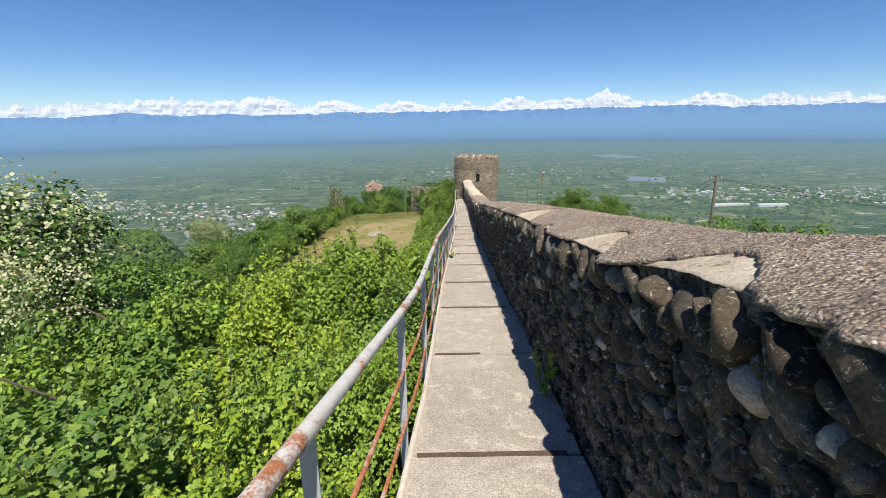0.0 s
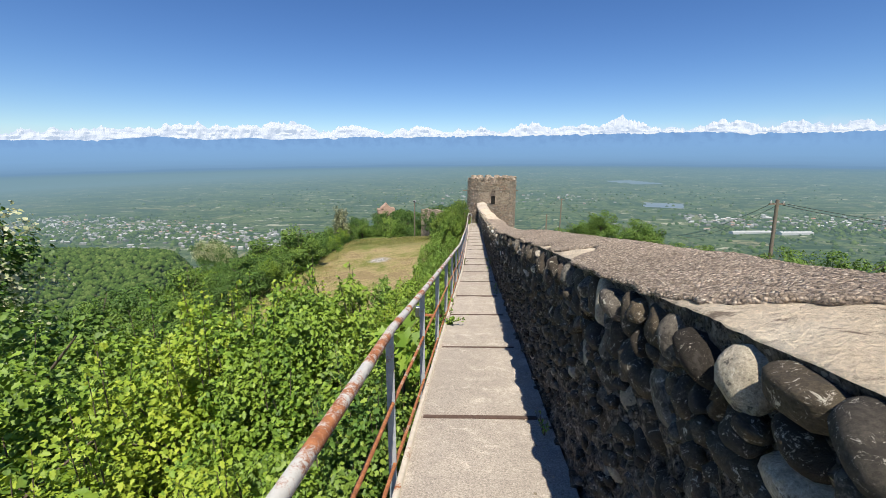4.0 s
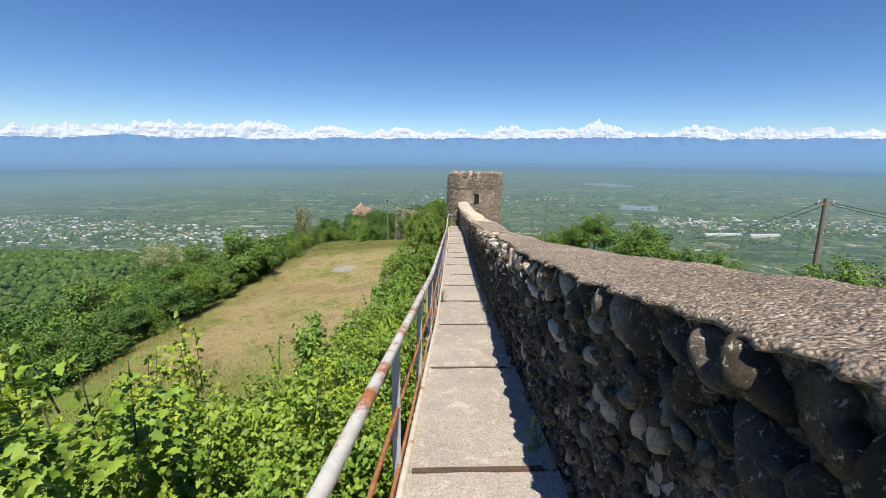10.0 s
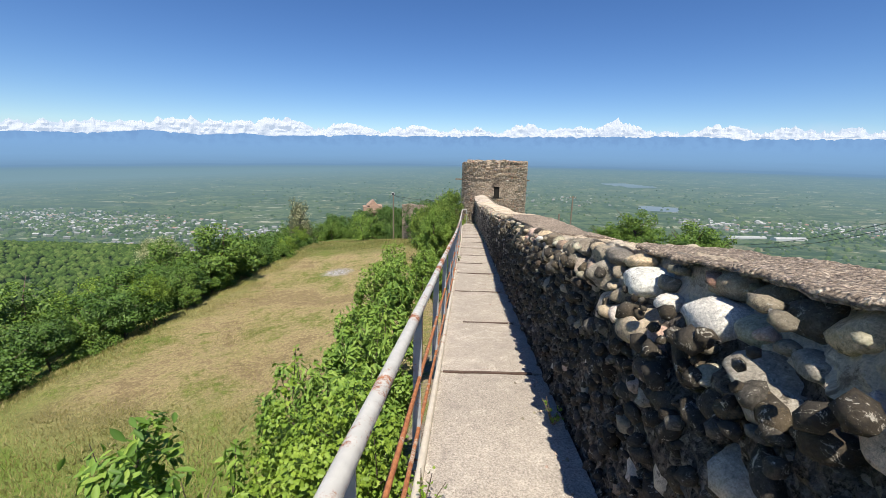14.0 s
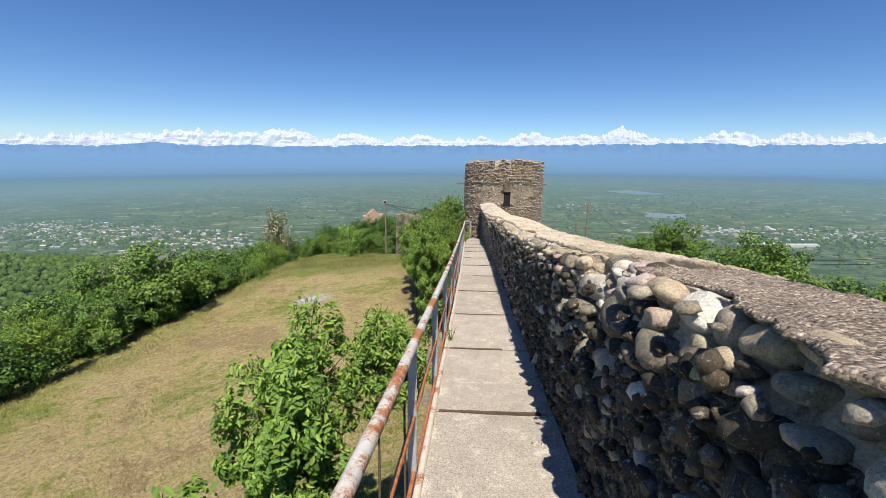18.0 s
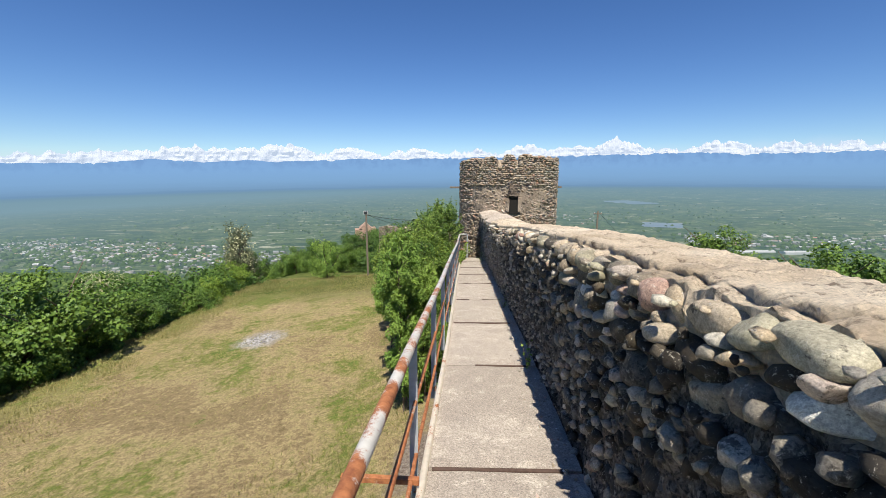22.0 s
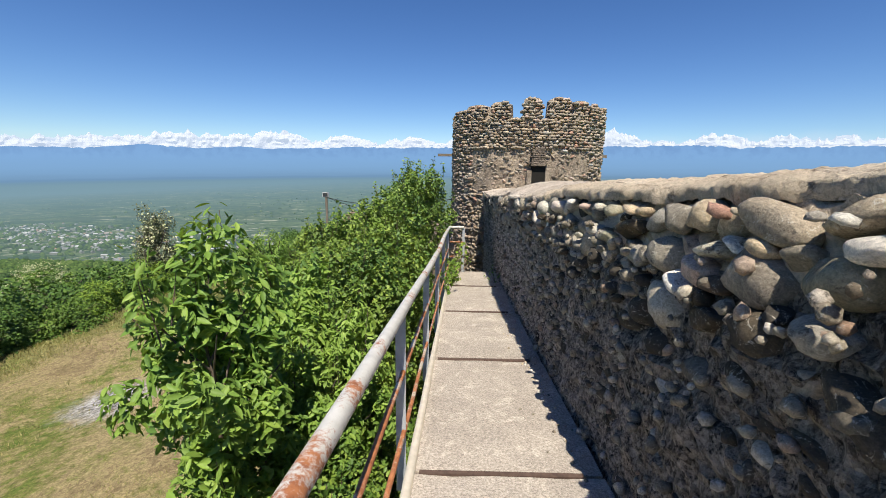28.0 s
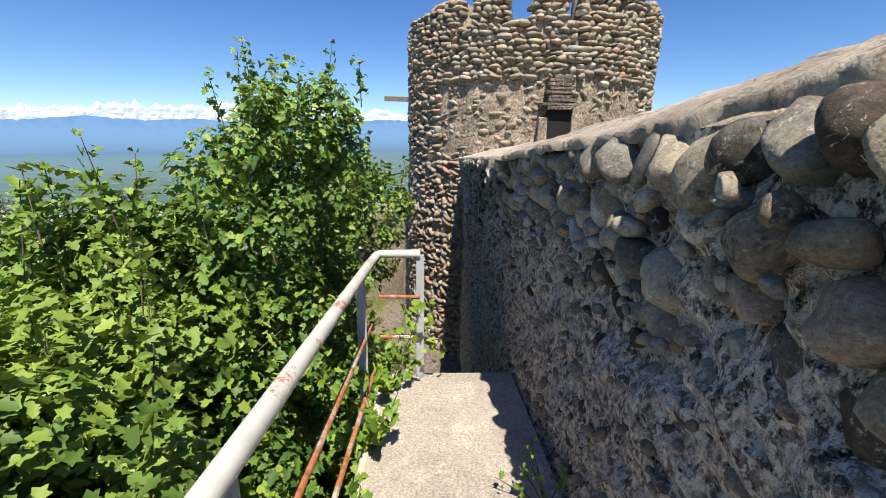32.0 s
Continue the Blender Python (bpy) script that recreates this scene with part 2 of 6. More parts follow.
M_BED = bed_material("pale_mortar", (0.52, 0.42, 0.3), (0.66, 0.55, 0.41), (0.76, 0.67, 0.53))


def aggregate_material(name, size, tone):
    """Washed concrete: small gravel in a grey-brown cement."""
    m = Tree(name)
    vor = m.node("TexVoronoi", Scale=size)
    m.feed(vor.inputs["Vector"], m.place())
    grit = m.node("SeparateColor")
    m.feed(grit.inputs[0], vor.outputs["Color"])
    big = m.noise(1.6, 6, 0.65)
    fine = m.noise(60, 6, 0.85)
    c = m.ramp(grit.outputs[0], (0.0, (0.17, 0.138, 0.11)), (0.4, (0.35, 0.29, 0.23)), (0.75, (0.46, 0.385, 0.31)), (0.94, (0.52, 0.445, 0.365)), (1.0, (0.66, 0.59, 0.5)))
    c = m.mix(m.ramp(vor.outputs["Distance"], (0.35, 0.0), (0.65, 0.6)), c, (0.15, 0.125, 0.105))
    c = m.mix(0.8, c, m.ramp(fine, (0.35, 0.5), (0.65, 1.4)), "MULTIPLY")
    c = m.mix(0.6, c, m.ramp(big, (0.3, 0.6), (0.7, 1.3)), "MULTIPLY")
    c = m.mix(1.0, c, tone, "MULTIPLY")
    m.bump(m.math("ADD", m.math("MULTIPLY", m.noise(14, 5, 0.7), 1.0), m.math("SUBTRACT", m.math("MULTIPLY", fine, 0.6), m.math("MULTIPLY", vor.outputs["Distance"], 0.9))), 1.0, 0.016)
    return m.done(c, 0.95, 0, 0.15)


def slab_material():
    m = Tree("walkway_concrete")
    rnd = m.node("ObjectInfo").outputs["Random"]
    big = m.noise(1.1, 6, 0.65)
    mid = m.noise(6, 6, 0.75, distort=0.6)
    fine = m.noise(85, 4, 0.8)
    vor = m.node("TexVoronoi", Scale=70.0)
    m.feed(vor.inputs["Vector"], m.place())
    c = m.ramp(rnd, (0.0, (0.35, 0.302, 0.253)), (0.35, (0.4, 0.35, 0.295)), (0.7, (0.365, 0.32, 0.27)), (1.0, (0.43, 0.375, 0.318)))
    c = m.mix(m.ramp(big, (0.45, 0.0), (0.6, 0.6)), c, (0.47, 0.412, 0.348))
    c = m.mix(m.ramp(mid, (0.52, 0.0), (0.66, 0.5)), c, (0.29, 0.255, 0.22))
    c = m.mix(m.ramp(mid, (0.36, 0.75), (0.46, 0.0)), c, (0.58, 0.52, 0.44))
    c = m.mix(0.8, c, m.ramp(fine, (0.34, 0.42), (0.64, 1.4)), "MULTIPLY")
    c = m.mix(m.ramp(vor.outputs["Distance"], (0.12, 0.75), (0.3, 0.0)), c, m.ramp(vor.outputs["Color"], (0.3, (0.17, 0.142, 0.12)), (0.5, (0.36, 0.31, 0.26)), (0.8, (0.66, 0.6, 0.53))))
    m.bump(m.math("ADD", m.math("MULTIPLY", fine, 0.5), mid), 0.5, 0.007)
    return m.done(c, 0.92, 0, 0.2)


def painted_metal(name, paint, rust_from, rust_to):
    """Old paint over steel, flaked away to orange rust."""
    m = Tree(name)
    p = m.place()
    patch = m.noise(4.2, 5, 0.7)
    flake = m.noise(85, 6, 0.8, distort=0.6)
    sep = m.node("SeparateXYZ")
    m.feed(sep.inputs[0], p)
    run = m.ramp(m.math("MULTIPLY", sep.outputs["Y"], 1 / 40.0), (0.0, 0.0), (0.1, 0.055), (0.25, 0.065), (0.38, 0.04), (0.5, 0.08), (0.68, 0.08), (0.76, 0.0), (0.86, 0.0), (0.9, 0.045), (0.94, 0.0))
    worn = m.math("ADD", m.math("ADD", m.math("MULTIPLY", patch, 0.8), m.math("MULTIPLY", flake, 0.36)), m.math("SUBTRACT", run, 0.045))
    fac = m.ramp(worn, (rust_from, 0.0), (rust_to, 1.0))
    rust = m.ramp(m.noise(30, 4, 0.6), (0.3, (0.22, 0.075, 0.032)), (0.7, (0.48, 0.19, 0.075)))
    pc = m.mix(0.35, paint, m.ramp(m.noise(18, 4), (0.3, 0.6), (0.7, 1.25)), "MULTIPLY")
    c = m.mix(fac, pc, rust)
    m.bump(flake, 0.25, 0.003)
    return m.done(c, m.math("ADD", m.math("MULTIPLY", fac, 0.4), 0.42), 0, 0.4)


M_GRAVEL = aggregate_material("gravel_concrete", 95.0, (1.25, 1.2, 1.15))
M_SANDY = bed_material("sandy_concrete", (0.45, 0.375, 0.295), (0.56, 0.475, 0.38), (0.67, 0.58, 0.48))
M_SLAB = slab_material()
M_RAIL = painted_metal("white_rail_paint", (0.57, 0.55, 0.5), 0.585, 0.66)
M_PIPE = painted_metal("rusted_pipe_paint", (0.5, 0.44, 0.36), 0.44, 0.53)
M_POST = painted_metal("grey_post_paint", (0.38, 0.4, 0.42), 0.68, 0.74)
M_EDGE = painted_metal("pale_edge_paint", (0.6, 0.54, 0.45), 0.66, 0.73)
M_STRIP = plain("rusted_strip", (0.1, 0.065, 0.05), 0.8, 0, 0.5, 40)
M_BARK = plain("bark", (0.13, 0.1, 0.075), 0.95, 0, 0.6, 25)
M_POLE = plain("weathered_pole", (0.2, 0.165, 0.13), 0.9, 0, 0.4, 20)
M_WIRE = plain("wire", (0.03, 0.03, 0.03), 0.6, 0, 0.0)
M_LEAF_BRIGHT = leaf_material("maple_leaf", (0.06, 0.125, 0.016), (0.14, 0.25, 0.028), (0.26, 0.36, 0.045), 0.16)
M_LEAF_YELLOW = leaf_material("young_leaf", (0.13, 0.23, 0.022), (0.23, 0.34, 0.03), (0.37, 0.44, 0.05), 0.2)
M_LEAF_MID = leaf_material("walnut_leaf", (0.066, 0.142, 0.026), (0.15, 0.27, 0.045), (0.29, 0.41, 0.075), 0.25)
M_LEAF_DEEP = leaf_material("thicket_leaf", (0.03, 0.08, 0.017), (0.085, 0.175, 0.03), (0.26, 0.35, 0.055), 0.16)
M_LEAF_DARK = leaf_material("hedge_leaf", (0.028, 0.066, 0.012), (0.058, 0.128, 0.02), (0.11, 0.195, 0.032), 0.12)
M_LEAF_TREE = leaf_material("tree_leaf", (0.04, 0.09, 0.014), (0.085, 0.17, 0.025), (0.17, 0.26, 0.04), 0.14)
M_LEAF_GREY = leaf_material("thorn_leaf", (0.07, 0.085, 0.04), (0.12, 0.14, 0.065), (0.2, 0.21, 0.11), 0.12)
M_FLOWER = leaf_material("white_blossom", (0.32, 0.37, 0.16), (0.48, 0.5, 0.27), (0.63, 0.62, 0.42), 0.3)


# ---- mesh helpers ----
def bulk(name, co, faces, mat, parent=None, smooth=False):
    """One mesh object from arrays of corners and of equal-sided faces."""
    co, faces = np.asarray(co, np.float32), np.asarray(faces, np.int32)
    me = bpy.data.meshes.new(name)
    n, k = faces.shape
    me.vertices.add(len(co)), me.loops.add(n * k), me.polygons.add(n)
    me.vertices.foreach_set("co", co.ravel())
    me.loops.foreach_set("vertex_index", faces.ravel())
    me.polygons.foreach_set("loop_start", np.arange(0, n * k, k, dtype=np.int32))
    if smooth:
        me.polygons.foreach_set("use_smooth", np.ones(n, bool))
    me.update(calc_edges=True)
    me.materials.append(mat)
    ob = new(name, me)
    ob.parent = parent
    return ob


def part(name, bm, material, parent=None, label="", smooth=False):
    me = bpy.data.meshes.new(name)
    for f in bm.faces:
        f.smooth = smooth
    bm.to_mesh(me)
    bm.free()
    me.materials.append(material)
    ob = new(name, me)
    ob.parent = parent
    return tagged(ob, label) if label else ob


def box(bm, lo, hi, m=None):
    made = bmesh.ops.create_cube(bm, size=1.0)["verts"]
    for v in made:
        v.co = Vector([lo[i] + (v.co[i] + 0.5) * (hi[i] - lo[i]) for i in range(3)])
        if m is not None:
            v.co = m @ v.co
    return made


def tube_arrays(path, radius, sides=10):
    """Corners and quads of a tube along points; radius may be a list."""
    path = np.asarray(path, float)
    n = len(path)
    rad = np.broadcast_to(np.asarray(radius, float), (n,))
    tan = np.gradient(path, axis=0)
    tan /= np.linalg.norm(tan, axis=1, keepdims=True)
    ref = np.where(np.abs(tan[:, 2:3]) > 0.9, np.array([[1.0, 0, 0]]), np.array([[0, 0, 1.0]]))
    u = np.cross(tan, ref)
    u /= np.linalg.norm(u, axis=1, keepdims=True)
    v = np.cross(u, tan)
    a = np.arange(sides) * 2 * np.pi / sides
    ring = u[:, None] * np.cos(a)[None, :, None] + v[:, None] * np.sin(a)[None, :, None]
    co = (path[:, None] + ring * rad[:, None, None]).reshape(-1, 3)
    i, j = np.meshgrid(np.arange(n - 1), np.arange(sides), indexing="ij")
    f = np.stack([i * sides + j, i * sides + (j + 1) % sides, (i + 1) * sides + (j + 1) % sides, (i + 1) * sides + j], -1).reshape(-1, 4)
    return co, f


def tubes(name, runs, mat, parent=None, sides=8):
    cos, fs, at = [], [], 0
    for path, radius in runs:
        c, f = tube_arrays(path, radius, sides)
        cos.append(c), fs.append(f + at)
        at += len(c)
    return bulk(name, np.concatenate(cos), np.concatenate(fs), mat, parent, True)


def lattice(ix, iy, iz, seed):
    h = (ix * 374761393 + iy * 668265263 + iz * 2147483647 + seed * 144665) & 0x7FFFFFFF
    h = ((h ^ (h >> 13)) * 1274126177) & 0x7FFFFFFF
    return ((h ^ (h >> 16)) & 0xFFFF) / 65535.0


def vnoise(p, scale=1.0, seed=0, octaves=3):
    """Smooth noise in -1..1 at the points p (n, 3)."""
    p = np.asarray(p, float) * scale
    total, amp, norm = 0.0, 1.0, 0.0
    for o in range(octaves):
        i = np.floor(p).astype(np.int64)
        f = p - i
        f = f * f * (3 - 2 * f)
        v = 0
        for dx in (0, 1):
            for dy in (0, 1):
                for dz in (0, 1):
                    w = (f[:, 0] if dx else 1 - f[:, 0]) * (f[:, 1] if dy else 1 - f[:, 1]) * (f[:, 2] if dz else 1 - f[:, 2])
                    v = v + w * lattice(i[:, 0] + dx, i[:, 1] + dy, i[:, 2] + dz, seed + o)
        total = total + amp * (v * 2 - 1)
        norm += amp
        amp *= 0.5
        p = p * 2.03
    return total / norm


def line_noise(y, scale, seed, octaves=3):
    y = np.atleast_1d(np.asarray(y, float))
    return vnoise(np.stack([y, y * 0 + seed * 3.7, y * 0], 1), scale, seed, octaves)


def grid_faces(n, m):
    i, j = np.meshgrid(np.arange(n - 1), np.arange(m - 1), indexing="ij")
    return np.stack([i * m + j, (i + 1) * m + j, (i + 1) * m + j + 1, i * m + j + 1], -1).reshape(-1, 4)


# ---- the plan, along the wall (y ahead) ----
def slab_z(y):
    return np.interp(y, (-6, 0, 5, 10, 15, 20, 25, 30, 35, 39), (0.78, -0.2, -1.0, -1.72, -2.45, -3.15, -3.75, -4.25, -4.83, -5.28))


def edge_x(y):
    return np.interp(y, (-2, 1, 5, 8, 13.5, 22, 28.5, 34, 39), (-0.56, -0.465, -0.475, -0.43, -0.335, -0.345, -0.33, -0.385, -0.42))


def rail_x(y):
    return np.interp(y, (-2, 1, 4.6, 8, 12.6, 22, 28.5, 34, 39), (-0.66, -0.535, -0.546, -0.49, -0.41, -0.4, -0.42, -0.46, -0.47))


def joint_skew(y):
    """How much farther a slab joint lies at the wall than at the railing."""
    return np.interp(y, (14, 20), (0.055, 0.03))


def face_x(y):
    return np.interp(y, (-2, 0, 3, 8, 13.5, 22, 28.5, 34, 39, 43), (0.45, 0.48, 0.49, 0.45, 0.43, 0.48, 0.47, 0.4, 0.36, 0.36))


def top_z(y):
    return np.interp(y, (-6, -3, -1.2, -0.5, 0, 3.6, 7, 8, 8.5, 9, 10, 11, 11.7, 13.4, 15, 15.5, 16.4, 18, 19.3, 19.9, 20.7, 21.4, 22.4, 25.4, 27.4, 28, 28.7, 30, 31.9, 32.8, 34, 34.7, 35.4, 37, 38.5, 39.3, 44),
                     (2.1, 1.68, 1.34, 1.22, 1.09, 0.56, 0.03, -0.13, -0.2, -0.29, -0.47, -0.65, -0.76, -1.04, -1.24, -1.31, -1.48, -1.68, -1.78, -1.84, -1.94, -2.05, -2.19, -2.56, -2.72, -2.79, -2.86, -3.0, -3.25, -3.34, -3.42, -3.5, -3.56, -3.66, -3.78, -3.85, -4.1))


def crown(y):
    return np.interp(y, (-6, 0, 8, 12, 14, 16, 20, 23, 26, 28, 30, 32, 34, 35, 36, 37.1, 38, 40, 44),
                     (0.14, 0.12, 0.07, 0.02, 0.0, -0.03, -0.02, -0.02, 0.0, 0.02, 0.03, 0.05, 0.08, 0.13, 0.16, 0.17, 0.14, 0.13, 0.1))


def cap_width(y):
    return np.interp(y, (-6, 20, 44), (0.85, 0.75, 0.85))


def ground_z(x, y):
    """The hill under the wall, the mown terrace beside it, the slopes and the plain."""
    x, y = np.asarray(x, float), np.asarray(y, float)
    terrace = -8.3 + 0.085 * np.minimum(x, 0) - 0.012 * (y - 30) + np.where(y < 18, 0.2 * (18 - y), 0) * np.clip(1 + x / 40, 0, 1)
    terrace = terrace + 0.10 * np.clip(x + 4, 0, 6) * (x > -4)
    left = np.clip(-x - 15, 0, None)
    ahead = np.clip(y - 51, 0, None)
    right = np.clip(x - 5, 0, None)
    drop = 0.26 * left * (1 - 0.6 * np.exp(-((y - 110) / 40) ** 2)) + (0.34 - 0.22 * np.exp(-((x + 22) / 26) ** 2)) * np.minimum(ahead, 85) + 0.34 * np.clip(ahead - 85, 0, None) + 0.3 * right + 0.0012 * left ** 2
    z = terrace - drop
    side = x / np.maximum(y, 40.0)
    spur = -165 + 86 * np.exp(-((y - 300) / 100) ** 2) * np.where(side < -0.8, 1.0, np.exp(-((side + 0.8) / 0.16) ** 2)) * (y > 40)
    z = np.where(z < -150, -165 + 15 * np.exp((z + 150) / 15), z)
    return np.maximum(z, spur) + 0.014 * x * np.clip((np.hypot(x, y - 30) - 150) / 1000, 0, 1)


# ---- distance: mountains and clouds ----
def arc_backdrop(name, radius, heights, base, mat, label, rows=24, turn=75, steps=1200, depth=0.0):
    a = np.radians(np.linspace(-turn, turn, steps))
    top = heights(np.degrees(a))
    k = np.linspace(0, 1, rows)
    z = base + (top[:, None] - base) * k[None, :]
    r = radius - depth * (1 - k)[None, :] + 0 * z
    r = r + depth * 0.3 * vnoise(np.stack([np.degrees(a)[:, None] + 0 * z, z * 0.02, 0 * z], -1).reshape(-1, 3), 0.5, 5, 4).reshape(z.shape) * k * (1 - k) * 4
    z = z + 0.014 * r * np.sin(a)[:, None]
    co = np.stack([r * np.sin(a)[:, None], 20 + r * np.cos(a)[:, None], z], -1).reshape(-1, 3)
    ob = bulk(name, co, grid_faces(steps, rows), mat, None, True)
    return tagged(ob, label, "backdrop", kind="structure")


RIDGE_AZ = (-75, -48, -43, -38, -33.5, -28.7, -25.9, -21, -15.7, -9, 0, 10, 20, 27, 32, 41, 75)
RIDGE_EL = (0.8, 0.83, 0.9, 1.42, 1.12, 1.45, 1.25, 1.4, 1.7, 1.85, 2.0, 2.2, 2.25, 2.35, 2.1, 2.15, 1.9)
CLOUD_AZ = (-75, -50, -45, -40, -37.5, -35.6, -32.5, -29.5, -26.5, -23.5, -20.3, -17, -14, -11.5, -8, -4, 0, 4, 7.5, 10, 12.7, 15.5, 17.2, 18.3, 19.6, 21.5, 24.3, 27.8, 30.9, 33.2, 35.5, 38.6, 43, 75)
CLOUD_EL = (2.0, 2.0, 2.3, 2.45, 2.6, 3.5, 3.2, 3.1, 3.5, 3.85, 2.5, 3.5, 3.0, 2.6, 3.4, 2.9, 3.3, 3.0, 4.1, 3.1, 3.75, 3.3, 4.0, 4.9, 4.2, 3.5, 2.9, 3.55, 3.8, 2.9, 3.6, 3.3, 3.0, 2.8)


def far_height(deg, azs, els, radius):
    """Height on the far arc that shows at these elevations, less the tilt that the arc gets."""
    return -2.0 + radius * np.tan(np.radians(np.interp(deg, azs, els))) - 0.014 * radius * np.sin(np.radians(deg))


def ridge(deg):
    return far_height(deg, RIDGE_AZ, RIDGE_EL, 4780) + 9 * line_noise(deg, 0.55, 11, 5) + 5 * line_noise(deg, 2.2, 14, 4)


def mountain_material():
    """Self-glowing blue slopes, folds and haze painted in: clear at the crest, hazy lower down, dark woods along the
    foot.
    """
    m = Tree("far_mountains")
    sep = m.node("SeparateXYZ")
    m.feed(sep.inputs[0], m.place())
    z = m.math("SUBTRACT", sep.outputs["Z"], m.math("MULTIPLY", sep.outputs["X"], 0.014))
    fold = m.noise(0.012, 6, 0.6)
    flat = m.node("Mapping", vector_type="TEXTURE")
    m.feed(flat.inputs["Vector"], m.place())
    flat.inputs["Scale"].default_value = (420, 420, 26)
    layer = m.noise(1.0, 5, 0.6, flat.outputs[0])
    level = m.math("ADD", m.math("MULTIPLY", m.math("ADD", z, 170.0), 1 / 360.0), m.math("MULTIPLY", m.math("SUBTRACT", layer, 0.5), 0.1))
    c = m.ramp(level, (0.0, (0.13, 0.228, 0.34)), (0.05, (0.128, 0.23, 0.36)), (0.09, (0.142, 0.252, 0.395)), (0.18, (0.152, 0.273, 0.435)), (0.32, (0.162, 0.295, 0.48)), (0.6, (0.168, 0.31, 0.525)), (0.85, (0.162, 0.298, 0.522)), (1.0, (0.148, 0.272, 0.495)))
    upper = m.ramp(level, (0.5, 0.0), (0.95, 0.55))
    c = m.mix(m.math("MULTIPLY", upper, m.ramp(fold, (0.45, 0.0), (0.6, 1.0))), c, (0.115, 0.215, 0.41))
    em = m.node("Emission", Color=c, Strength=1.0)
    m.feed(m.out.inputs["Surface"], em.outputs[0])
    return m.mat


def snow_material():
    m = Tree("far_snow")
    # The snow's brightness is emitted here, not lit by the sun.
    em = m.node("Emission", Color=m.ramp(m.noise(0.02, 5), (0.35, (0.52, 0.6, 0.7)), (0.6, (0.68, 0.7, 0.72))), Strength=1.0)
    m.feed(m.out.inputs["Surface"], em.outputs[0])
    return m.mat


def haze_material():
    """Thin bright haze along the crest, painted as a glowing see-through sheet that fades upwards."""
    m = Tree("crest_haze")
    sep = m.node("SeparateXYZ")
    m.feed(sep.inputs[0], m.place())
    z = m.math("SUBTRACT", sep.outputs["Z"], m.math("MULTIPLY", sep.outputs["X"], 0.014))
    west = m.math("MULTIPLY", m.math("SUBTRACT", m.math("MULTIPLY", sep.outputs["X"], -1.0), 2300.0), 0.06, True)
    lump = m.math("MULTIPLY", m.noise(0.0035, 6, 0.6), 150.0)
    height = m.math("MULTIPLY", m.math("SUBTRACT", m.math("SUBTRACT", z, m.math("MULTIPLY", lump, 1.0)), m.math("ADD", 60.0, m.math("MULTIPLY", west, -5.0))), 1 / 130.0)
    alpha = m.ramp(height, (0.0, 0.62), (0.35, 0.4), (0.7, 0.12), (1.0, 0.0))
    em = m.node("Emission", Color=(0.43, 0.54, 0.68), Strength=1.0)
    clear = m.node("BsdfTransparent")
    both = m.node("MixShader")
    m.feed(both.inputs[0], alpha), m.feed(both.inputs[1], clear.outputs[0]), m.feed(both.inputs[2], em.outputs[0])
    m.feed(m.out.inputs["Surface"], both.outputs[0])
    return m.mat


def cloud_material():
    """Cumulus lit by the sun, with the veil of far air added as emitted colour."""
    m = Tree("cumulus")
    m.done(m.ramp(m.noise(0.03, 5), (0.3, (0.62, 0.62, 0.62)), (0.7, (0.8, 0.79, 0.77))), 1.0, 0, 0.0)
    em = m.node("Emission", Color=(0.48, 0.56, 0.69), Strength=1.0)
    both = m.node("MixShader")
    m.feed(both.inputs[0], 0.7), m.feed(both.inputs[1], m.bsdf.outputs[0]), m.feed(both.inputs[2], em.outputs[0])
    m.feed(m.out.inputs["Surface"], both.outputs[0])
    return m.mat


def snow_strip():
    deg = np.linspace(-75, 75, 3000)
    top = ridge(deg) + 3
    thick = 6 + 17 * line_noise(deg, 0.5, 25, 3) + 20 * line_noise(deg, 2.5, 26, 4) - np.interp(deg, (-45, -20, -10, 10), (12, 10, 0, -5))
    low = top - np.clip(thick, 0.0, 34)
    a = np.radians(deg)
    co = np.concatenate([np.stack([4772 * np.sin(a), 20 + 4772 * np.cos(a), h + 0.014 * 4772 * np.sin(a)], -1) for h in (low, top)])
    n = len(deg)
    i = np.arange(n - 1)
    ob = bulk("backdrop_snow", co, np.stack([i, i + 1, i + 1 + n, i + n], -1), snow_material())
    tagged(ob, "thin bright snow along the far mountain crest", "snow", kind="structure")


def billow(p, scale, seed):
    return 1 - np.abs(vnoise(p, scale, seed, 1)) * 2.2


